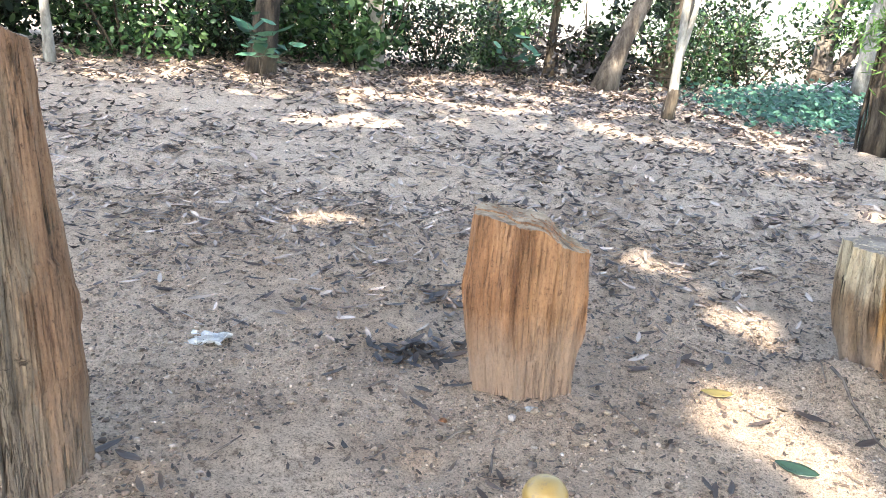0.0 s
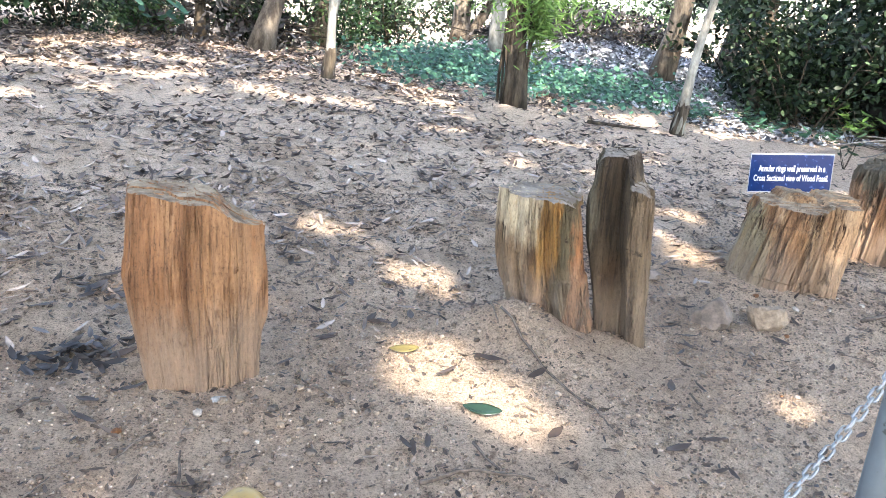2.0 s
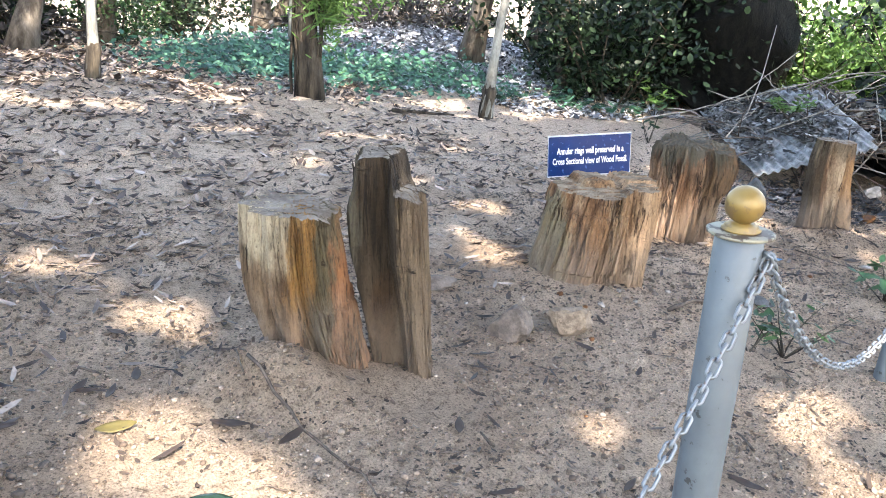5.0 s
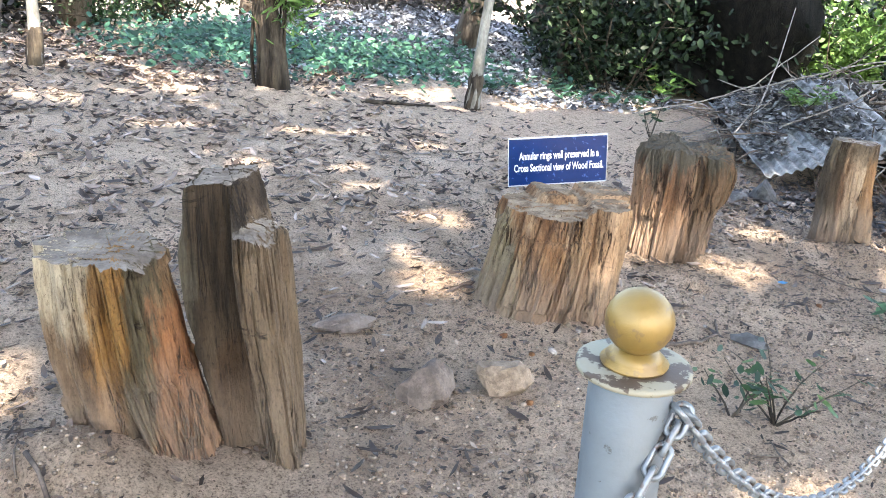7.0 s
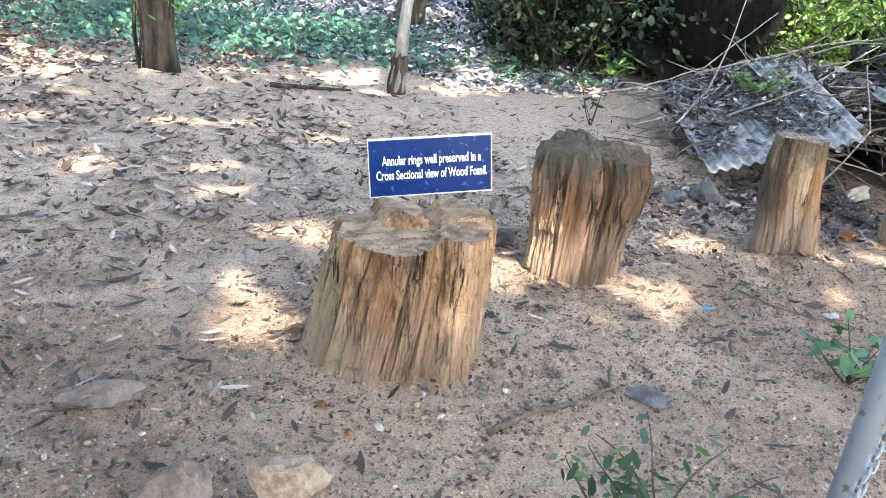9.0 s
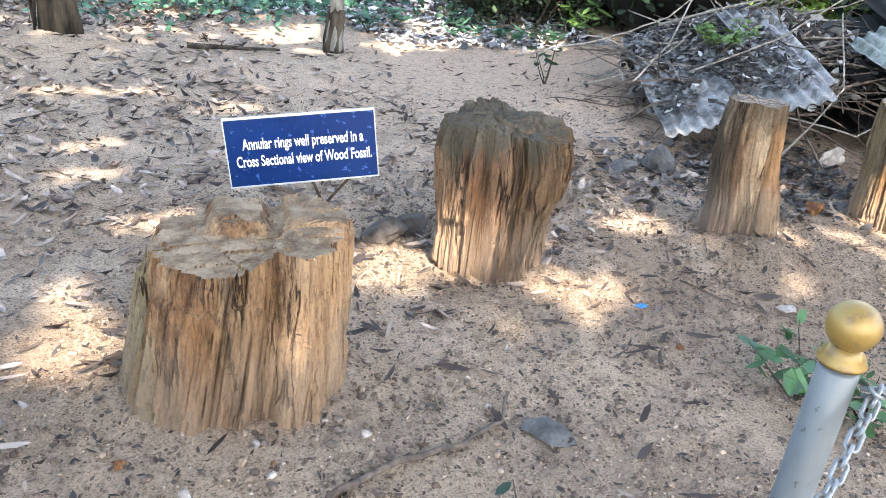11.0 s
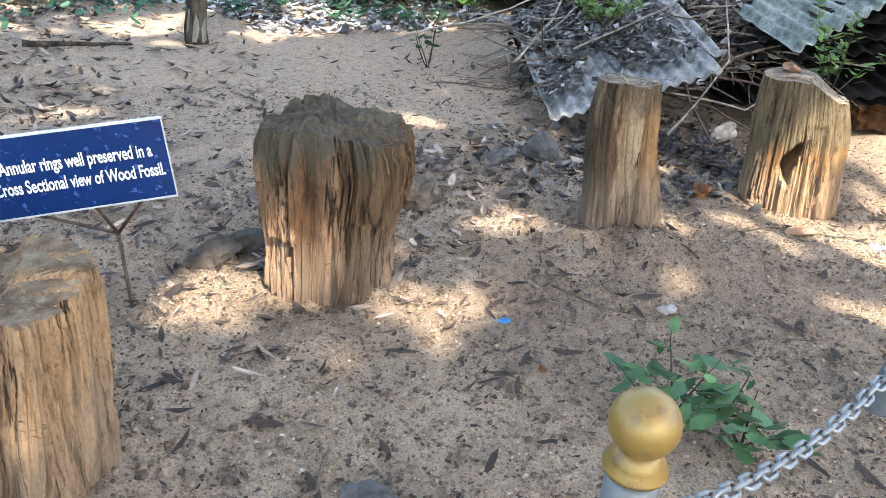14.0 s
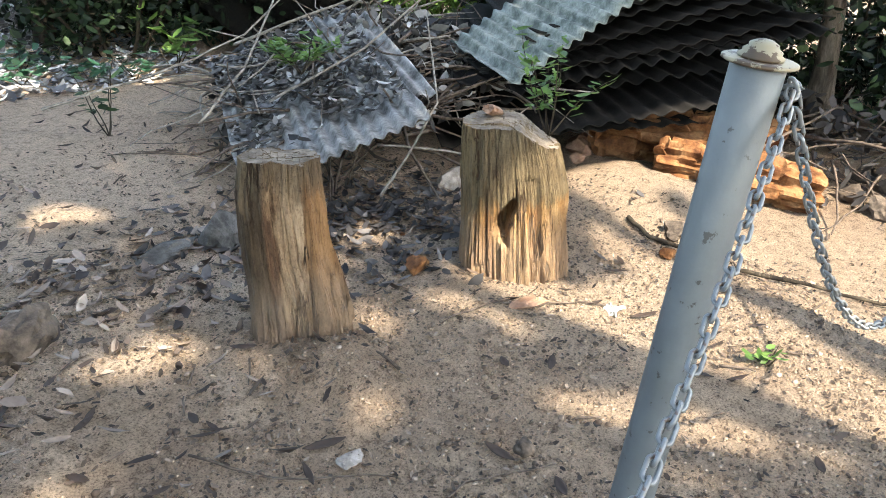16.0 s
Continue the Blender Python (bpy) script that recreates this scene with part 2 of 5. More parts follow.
SOIL = soil_material()
F_LEANING = fossil_material("grey-brown fossil wood", [(0.3, (0.13, 0.085, 0.055)), (0.5, (0.24, 0.165, 0.11)), (0.7, (0.33, 0.24, 0.165))], (0.03, 0.02, 0.012), 0.2, 0.35, 0.0, 0.6,
                            [(0.13, 0.6, -0.3, 1.5, (0.34, 0.19, 0.11), 0.7), (-0.6, 0.09, -0.3, 1.5, (0.22, 0.18, 0.135), 0.7)], deep=0.6)
F_ORANGE = fossil_material("orange fossil wood", [(0.25, (0.22, 0.105, 0.050)), (0.5, (0.36, 0.180, 0.088)), (0.75, (0.45, 0.25, 0.135))], (0.12, 0.05, 0.02), 0.04, 0.6, 0.0, 0.6,
                           [(-0.05, 0.12, 0.2, 0.62, (0.42, 0.232, 0.12), 0.6), (-0.4, -0.10, -0.3, 0.5, (0.30, 0.15, 0.075), 0.6)], 0.95, deep=0.6)
F_GREYED = fossil_material("cream and orange fossil wood", [(0.25, (0.12, 0.07, 0.038)), (0.5, (0.27, 0.165, 0.09)), (0.75, (0.42, 0.28, 0.165))], (0.03, 0.017, 0.01), 0.12, 0.5, 0.0, 0.7,
                           [(-0.4, 0.01, 0.42, 0.9, (0.66, 0.55, 0.39), 0.95), (-0.4, -0.06, -0.3, 0.45, (0.34, 0.235, 0.15), 0.7), (-0.03, 0.075, 0.25, 0.9, (0.50, 0.26, 0.075), 0.8),
                            (0.055, 0.13, 0.05, 0.9, (0.13, 0.115, 0.07), 0.85), (0.13, 0.4, -0.3, 0.5, (0.42, 0.175, 0.075), 0.8), (-0.02, 0.05, -0.3, 0.25, (0.47, 0.26, 0.13), 0.7)], deep=0.5)
F_SLATE = fossil_material("dark grey-brown fossil wood", [(0.25, (0.05, 0.034, 0.021)), (0.5, (0.11, 0.075, 0.045)), (0.75, (0.17, 0.122, 0.076))], (0.015, 0.01, 0.007), 0.12, 0.3, 0.0, 0.6,
                          [(0.045, 0.4, -0.3, 0.75, (0.38, 0.27, 0.175), 0.8), (-0.06, 0.04, -0.3, 0.35, (0.14, 0.075, 0.035), 0.6), (-0.4, -0.10, 0.1, 0.9, (0.17, 0.15, 0.105), 0.7)], deep=0.38)
F_TAN = fossil_material("tan fossil wood", [(0.2, (0.23, 0.115, 0.05)), (0.42, (0.41, 0.228, 0.118)), (0.6, (0.52, 0.328, 0.19)), (0.8, (0.62, 0.445, 0.29))], (0.035, 0.017, 0.009), 0.12, 0.5, 0.0, 0.95,
                        [(-0.5, -0.17, -0.1, 0.7, (0.36, 0.305, 0.19), 0.85), (-0.15, -0.12, -0.1, 0.45, (0.16, 0.085, 0.045), 0.8), (0.03, 0.05, 0.0, 0.6, (0.13, 0.065, 0.035), 0.85), (0.15, 0.175, 0.1, 0.8, (0.12, 0.06, 0.03), 0.8), (-0.10, 0.02, -0.3, 0.38, (0.40, 0.20, 0.085), 0.7), (0.05, 0.15, -0.3, 0.8, (0.36, 0.205, 0.105), 0.7), (0.18, 0.6, 0.05, 0.9, (0.72, 0.465, 0.28), 0.85)], deep=0.45)
F_OCHRE = fossil_material("ochre fossil wood", [(0.25, (0.26, 0.12, 0.045)), (0.5, (0.42, 0.225, 0.088)), (0.75, (0.54, 0.335, 0.155))], (0.05, 0.025, 0.013), 0.08, 0.55, 0.0, 0.8,
                          [(-0.5, 0.5, 0.36, 0.9, (0.17, 0.145, 0.095), 0.85), (-0.5, -0.12, 0.15, 0.9, (0.29, 0.21, 0.12), 0.7), (-0.03, 0.05, 0.02, 0.3, (0.58, 0.37, 0.19), 0.6)], fibres=0.75, deep=0.56)
F_SPLIT = fossil_material("split ochre fossil wood", [(0.25, (0.15, 0.083, 0.05)), (0.5, (0.28, 0.165, 0.10)), (0.75, (0.39, 0.25, 0.155))], (0.03, 0.017, 0.01), 0.14, 0.6, 0.0, 0.9,
                          [(-0.4, -0.04, 0.10, 0.9, (0.12, 0.088, 0.058), 0.9), (-0.01, 0.09, 0.10, 0.64, (0.76, 0.54, 0.35), 0.95), (0.09, 0.4, -0.1, 0.6, (0.42, 0.23, 0.105), 0.8), (-0.4, 0.4, 0.58, 0.9, (0.19, 0.15, 0.10), 0.7)], fibres=0.7, deep=0.55)
F_BARKY = fossil_material("barky fossil wood", [(0.25, (0.14, 0.070, 0.04)), (0.5, (0.28, 0.148, 0.085)), (0.75, (0.40, 0.238, 0.145))], (0.03, 0.017, 0.01), 0.12, 0.5, 0.585, 0.8,
                          [(-0.5, -0.09, 0.02, 0.56, (0.62, 0.39, 0.25), 0.9), (-0.085, -0.065, -0.2, 0.62, (0.05, 0.028, 0.016), 0.9), (-0.08, 0.02, -0.2, 0.6, (0.21, 0.115, 0.06), 0.6), (0.08, 0.5, 0.2, 0.7, (0.25, 0.175, 0.10), 0.5)], deep=0.46)
CUT_DUST = grain_material("dusty broken top", [(0.38, (0.12, 0.094, 0.072)), (0.62, (0.25, 0.207, 0.166))], 12.0, fine=9.0, relief=0.5)
CUT_TAN = grain_material("tan broken top", [(0.38, (0.10, 0.064, 0.038)), (0.5, (0.20, 0.142, 0.09)), (0.62, (0.30, 0.225, 0.15))], 12.0, fine=9.0, relief=0.7, depth=0.01)
CUT_DARK = grain_material("dark mossy broken top", [(0.3, (0.025, 0.022, 0.017)), (0.55, (0.085, 0.072, 0.053)), (0.8, (0.17, 0.15, 0.12))], 18.0, relief=0.8, depth=0.012)
ROCK = grain_material("brown-grey rock", [(0.38, (0.06, 0.046, 0.037)), (0.62, (0.18, 0.14, 0.11))], 12.0, relief=0.7, depth=0.01)
GREY_BROWN_ROCK = grain_material("grey-brown boulder", [(0.38, (0.10, 0.076, 0.062)), (0.62, (0.21, 0.165, 0.135))], 16.0, relief=0.8, depth=0.008)
TAN_ROCK = grain_material("tan sandy rock", [(0.38, (0.15, 0.11, 0.078)), (0.62, (0.34, 0.255, 0.185))], 14.0, relief=0.8, depth=0.01)
DARK_ROCK = grain_material("dark weathered rock", [(0.38, (0.04, 0.033, 0.028)), (0.62, (0.12, 0.10, 0.085))], 14.0, relief=0.8, depth=0.01)
SLATE_ROCK = grain_material("blue-grey rock", [(0.38, (0.045, 0.044, 0.043)), (0.62, (0.13, 0.127, 0.124))], 14.0, relief=0.7, depth=0.008)
PALE_ROCK = grain_material("pale quartz stone", [(0.38, (0.24, 0.20, 0.17)), (0.62, (0.42, 0.37, 0.33))], 20.0)
ORANGE_ROCK = grain_material("ochre fossil rock", [(0.38, (0.08, 0.028, 0.010)), (0.5, (0.19, 0.082, 0.032)), (0.62, (0.27, 0.14, 0.066))], 8.0, relief=0.8, depth=0.012)
BRICK = grain_material("weathered red brick", [(0.3, (0.22, 0.11, 0.07)), (0.7, (0.40, 0.25, 0.17))], 15.0)
BARK = grain_material("grey-brown bark", [(0.38, (0.055, 0.042, 0.032)), (0.62, (0.18, 0.15, 0.12))], 9.0, stretch=(1, 1, 0.25), relief=0.9, depth=0.02)
BARK_PALE = grain_material("pale grey bark", [(0.38, (0.12, 0.11, 0.095)), (0.62, (0.31, 0.295, 0.26))], 7.0, stretch=(1, 1, 0.4), relief=0.5, depth=0.01)
# bark taken almost to black to carry the thicket's dense shade
BARK_SHADED = grain_material("bark with deep shade in its colour", [(0.4, (0.002, 0.002, 0.0015)), (0.6, (0.014, 0.012, 0.009))], 10.0, stretch=(1, 1, 0.2), relief=1.0, depth=0.03)
BARK_DARK = grain_material("dark ridged bark", [(0.4, (0.018, 0.013, 0.010)), (0.6, (0.10, 0.078, 0.055))], 10.0, stretch=(1, 1, 0.2), relief=1.0, depth=0.03)
TWIG = grain_material("dry grey twig", [(0.38, (0.05, 0.037, 0.03)), (0.62, (0.15, 0.115, 0.092))], 30.0)
TWIG_PALE = grain_material("bleached dry branch", [(0.38, (0.12, 0.105, 0.09)), (0.62, (0.30, 0.27, 0.24))], 30.0)
SHEET = grain_material("weathered asbestos sheet", [(0.36, (0.07, 0.069, 0.068)), (0.5, (0.21, 0.21, 0.212)), (0.64, (0.34, 0.342, 0.345))], 9.0, relief=0.35, depth=0.004)
SHEET_PALE = grain_material("pale green-grey asbestos sheet", [(0.38, (0.10, 0.12, 0.11)), (0.62, (0.30, 0.33, 0.31))], 9.0, relief=0.3, depth=0.004)
# near-black: the shade between the stacked sheets is put into their colour
SHEET_SHADED = grain_material("old asbestos sheet with shade in its colour", [(0.38, (0.002, 0.0018, 0.0016)), (0.62, (0.012, 0.010, 0.009))], 9.0, relief=0.5, depth=0.006)
GREY_PAINT = painted_metal("grey-blue painted steel", (0.105, 0.118, 0.125), (0.03, 0.028, 0.026), 0.345)
GOLD_PAINT = painted_metal("worn gold paint", (0.25, 0.155, 0.042), (0.16, 0.10, 0.04), 0.41, 0.42, 0.3)
CREAM_PAINT = painted_metal("faded yellow paint", (0.24, 0.21, 0.145), (0.05, 0.03, 0.016), 0.46, 0.6)
CHAIN_PAINT = painted_metal("silver painted chain", (0.20, 0.212, 0.222), (0.11, 0.08, 0.065), 0.40, 0.4, 0.35)
# the lighter blue blotches are painted sky reflections, not chipped enamel
SIGN_BLUE = painted_metal("blue enamel with painted sky smudges", (0.005, 0.022, 0.092), (0.03, 0.07, 0.20), 0.375, 0.14)
SIGN_EDGE = painted_metal("white board edge", (0.42, 0.43, 0.43), (0.35, 0.33, 0.30), 0.30, 0.5)
LETTER = painted_metal("white lettering", (0.60, 0.61, 0.62), (0.42, 0.45, 0.5), 0.30, 0.5)
IRON = grain_material("rusty iron rod", [(0.3, (0.05, 0.035, 0.028)), (0.7, (0.15, 0.10, 0.075))], 40.0, metal=0.2)
LITTER = leaf_material("dry leaf litter", [(0.0, (0.018, 0.013, 0.012)), (0.35, (0.06, 0.043, 0.036)), (0.6, (0.16, 0.122, 0.10)), (0.85, (0.26, 0.205, 0.17)), (1.0, (0.36, 0.30, 0.26))], 0.05, 0.6)
LITTER_GREY = leaf_material("grey leaf litter", [(0.0, (0.03, 0.03, 0.034)), (0.35, (0.18, 0.184, 0.20)), (1.0, (0.62, 0.635, 0.67))], 0.05, 0.55)
GREEN = leaf_material("mixed green leaves", [(0.0, (0.012, 0.030, 0.012)), (0.5, (0.032, 0.075, 0.026)), (0.8, (0.06, 0.12, 0.04)), (1.0, (0.12, 0.19, 0.07))], 0.3, 0.4)
# darker copy of the greens, with the thicket's shade put into the leaf colour
GREEN_SHADED = leaf_material("green leaves with shade in their colour", [(0.0, (0.004, 0.008, 0.004)), (0.6, (0.011, 0.024, 0.010)), (0.9, (0.03, 0.055, 0.022)), (1.0, (0.09, 0.14, 0.065))], 0.2, 0.55)
GREEN_SEEDLING = leaf_material("mid-green seedling leaves", [(0.0, (0.035, 0.085, 0.035)), (0.6, (0.065, 0.15, 0.06)), (1.0, (0.13, 0.24, 0.11))], 0.25, 0.4)
GREEN_TEAL = leaf_material("blue-green creeper leaves", [(0.0, (0.012, 0.04, 0.024)), (0.6, (0.032, 0.10, 0.058)), (1.0, (0.10, 0.21, 0.13))], 0.25, 0.45)
GREEN_FRESH = leaf_material("fresh green leaves", [(0.0, (0.055, 0.11, 0.025)), (0.6, (0.10, 0.19, 0.045)), (1.0, (0.17, 0.27, 0.08))], 0.35, 0.45)
LEAF_GLOSS = leaf_material("glossy dark leaf", [(0.0, (0.010, 0.022, 0.014)), (1.0, (0.015, 0.032, 0.02))], 0.1, 0.25)
WHITE_SCRAP = grain_material("dirty white paper", [(0.38, (0.26, 0.25, 0.235)), (0.62, (0.42, 0.41, 0.39))], 12.0)
BLUE_SCRAP = grain_material("blue plastic", [(0.3, (0.03, 0.16, 0.36)), (0.7, (0.06, 0.28, 0.55))], 20.0, rough=0.4)


# ---- mesh helpers ----
def mesh_object(name, verts, faces, mats, parent=None, label="", smooth=True, slots=None):
    me = bpy.data.meshes.new(name)
    me.from_pydata([tuple(v) for v in verts], [], faces)
    for m in mats if isinstance(mats, (list, tuple)) else [mats]:
        me.materials.append(m)
    if smooth:
        me.polygons.foreach_set("use_smooth", [True] * len(me.polygons))
    if slots is not None:
        me.polygons.foreach_set("material_index", slots)
    me.update()
    ob = new(name, me)
    if parent:
        ob.parent = parent
    if label:
        ob["label"] = label
    return ob


def empty(name, m=None):
    ob = new(name)
    ob.empty_display_size = 0.1
    if m is not None:
        ob.matrix_basis = m
    return ob


def tube_data(points, radii, sides=8, rough=0.0, close=True):
    """A tapered tube along points; rough bends its radius."""
    pts = [Vector(p) for p in points]
    verts, faces = [], []
    up = Vector((0, 0, 1))
    for i, p in enumerate(pts):
        d = (pts[min(i + 1, len(pts) - 1)] - pts[max(i - 1, 0)]).normalized()
        a = d.cross(up if abs(d.z) < 0.9 else Vector((1, 0, 0))).normalized()
        b = d.cross(a)
        for k in range(sides):
            t = math.tau * k / sides
            r = radii[i] * (1 + rough * noise.noise(p * 7 + Vector((math.cos(t), math.sin(t), 0)) * 1.7))
            verts.append(p + r * (math.cos(t) * a + math.sin(t) * b))
    for i in range(len(pts) - 1):
        for k in range(sides):
            j = (k + 1) % sides
            faces.append((i * sides + k, i * sides + j, (i + 1) * sides + j, (i + 1) * sides + k))
    if close:
        faces.append(tuple(range(sides - 1, -1, -1)))
        faces.append(tuple(range((len(pts) - 1) * sides, len(pts) * sides)))
    return verts, faces


def merge(*parts):
    verts, faces = [], []
    for v, f in parts:
        n = len(verts)
        verts += v
        faces += [tuple(i + n for i in q) for q in f]
    return verts, faces


def bend(a, b, sag, n, wobble=0.0, rng=random):
    a, b = Vector(a), Vector(b)
    side = (b - a).cross(Vector((0, 0, 1)))
    side = side.normalized() if side.length > 1e-6 else Vector((1, 0, 0))
    out = []
    for i in range(n + 1):
        t = i / n
        p = a.lerp(b, t) + Vector((0, 0, -4 * sag * t * (1 - t)))
        if 0 < i < n and wobble:
            p += side * rng.uniform(-wobble, wobble) + Vector((0, 0, rng.uniform(-wobble, wobble) * 0.5))
        out.append(p)
    return out


def lathe(profile, sides=24):
    """A solid of revolution from (radius, height) rows."""
    verts, faces = [], []
    for r, z in profile:
        for k in range(sides):
            t = math.tau * k / sides
            verts.append(Vector((r * math.cos(t), r * math.sin(t), z)))
    for i in range(len(profile) - 1):
        for k in range(sides):
            j = (k + 1) % sides
            faces.append((i * sides + k, i * sides + j, (i + 1) * sides + j, (i + 1) * sides + k))
    faces.append(tuple(range(sides - 1, -1, -1)))
    faces.append(tuple(range((len(profile) - 1) * sides, len(profile) * sides)))
    return verts, faces


def leaves_data(places, rng, length, width, curl=0.25, tilt=None):
    """Pointed leaf blades cupped about the midrib: six triangles each."""
    verts, faces = [], []
    for p, normal in places:
        s = rng.uniform(0.55, 1.25)
        q = Vector(normal).to_track_quat("Z", "Y").to_matrix() if normal is not None else Euler((rng.uniform(-1.2, 1.2), rng.uniform(-1.2, 1.2), 0)).to_matrix()
        e = Euler((rng.uniform(-tilt, tilt), rng.uniform(-tilt, tilt), 0)).to_matrix() if tilt else Matrix.Identity(3)
        m = q @ e @ Euler((0, 0, rng.uniform(0, math.tau))).to_matrix()
        ln, w, c = length * s, width * s * rng.uniform(0.75, 1.2), curl * length * rng.uniform(-0.2, 1.0)
        n = len(verts)
        k, j = rng.uniform(0.35, 0.5), rng.uniform(0.3, 0.45)
        for x, y, z in ((-ln / 2, 0, c * 0.7), (-ln * 0.2, -w * k, c * 0.6), (ln * 0.2, -w * j, c * 0.6), (ln / 2, 0, c), (ln * 0.2, w * k, c * 0.5), (-ln * 0.2, w * j, c * 0.5), (0, 0, 0)):
            verts.append(Vector(p) + m @ Vector((x, y, z)))
        faces += [(n + i, n + (i + 1) % 6, n + 6) for i in range(6)]
    return verts, faces


def lump(rng, sx, sy, sz, rough=0.25, detail=2, cut=0.0):
    """A rounded, uneven stone; cut flattens facets."""
    bm = bmesh.new()
    bmesh.ops.create_icosphere(bm, subdivisions=detail, radius=1)
    o = Vector((rng.uniform(-50, 50), rng.uniform(-50, 50), rng.uniform(-50, 50)))
    for v in bm.verts:
        d = v.co.copy()
        r = 1 + rough * noise.noise(d * 1.1 + o) + rough * 0.45 * noise.noise(d * 3.1 + o)
        if cut:
            for k in range(5):
                f = Vector((math.sin(k * 2.3 + o.x), math.cos(k * 1.7 + o.y), math.sin(k * 3.1 + o.z))).normalized()
                h = d.normalized().dot(f)
                if h * r > 1 - cut:
                    r = (1 - cut) / h
        v.co = Vector((d.x * r * sx, d.y * r * sy, d.z * r * sz))
    verts, faces = [v.co.copy() for v in bm.verts], [tuple(v.index for v in f.verts) for f in bm.faces]
    bm.free()
    return verts, faces


# ---- ground ----
def soft_clip(v, lo, hi):
    return lo + math.log1p(math.exp(min(60, v - lo))) - (math.log1p(math.exp(min(60, v - hi))) if v - hi < 60 else v - hi)


# low heaps of soil at the feet of things: x, y, height, radius
HEAPS = [(0.50, 2.74, 0.015, 0.26), (1.70, 3.04, 0.15, 0.20), (1.86, 2.92, 0.05, 0.2), (2.05, 2.98, 0.03, 0.3), (5.30, 3.78, 0.05, 0.20), (3.8, 3.5, 0.03, 0.4),
         (6.54, 3.62, 0.085, 0.22), (5.7, 3.2, -0.035, 1.1), (6.6, 2.7, -0.025, 0.6), (7.58, 3.42, 0.035, 0.34), (4.18, 8.02, 0.12, 0.45), (2.37, 8.86, 0.08, 0.35), (9.1, 3.5, 0.13, 0.5), (-0.9, 1.95, 0.05, 0.3), (0.0, 3.05, -0.05, 0.2), (0.2, 3.6, -0.04, 0.2)]
BANK = (8.6, 13.0, 0.75, 2.6)


def ground_base(x, y):
    z = plain_base(x, y)
    for hx, hy, h, r in HEAPS:
        d = ((x - hx) ** 2 + (y - hy) ** 2) / (r * r)
        if d < 8:
            z += h * math.exp(-d)
    bx, by, h, r = BANK
    z += h * math.exp(-(((x - bx) / (r * 1.3)) ** 2 + ((y - by) / r) ** 2))
    return z


def plain_base(x, y):
    return -0.2062 - 0.0728 * soft_clip(x, -5, 10) + 0.0719 * soft_clip(y, -1, 8.5)


def ground_z(x, y):
    z = ground_base(x, y)
    p = Vector((x, y, 0))
    near = math.exp(-((max(0, abs(x - 4) - 7) / 4) ** 2 + (max(0, abs(y - 5) - 6) / 4) ** 2))
    z += near * (0.035 * noise.noise(p * 0.9) + 0.016 * noise.noise(p * 3.1 + Vector((5, 0, 0))) + 0.010 * noise.noise(p * 8.0) + 0.009 * noise.noise(p * 17.0) + 0.007 * abs(noise.noise(p * 31.0)))
    return z


def spread(lo, hi, step, far, grow):
    out, s = list(np.arange(lo, hi, step)), step
    a, b, left, right = lo, hi, [], []
    while a > -far:
        s *= grow
        a -= s
        left.append(a)
    s = step
    while b < far:
        right.append(b)
        s *= grow
        b += s
    return left[::-1] + out + right


GX, GY = spread(-1.6, 9.8, 0.021, 900, 1.12), spread(1.3, 5.2, 0.021, 900, 1.06)
gv = [(x, y, ground_z(x, y)) for y in GY for x in GX]
nx = len(GX)
gf = [(j * nx + i, j * nx + i + 1, (j + 1) * nx + i + 1, (j + 1) * nx + i) for j in range(len(GY) - 1) for i in range(nx - 1)]
ground = tagged(mesh_object("ground", gv, gf, SOIL), "dry sandy soil ground strewn with fallen leaves", "ground", kind="structure")


def on_ground(x, y, dz=0.0):
    return Vector((x, y, ground_z(x, y) + dz))


# ---- fossil stumps ----
def interp(rows, z, k):
    zs = [r[0] for r in rows]
    return float(np.interp(z, zs, [r[k] for r in rows]))


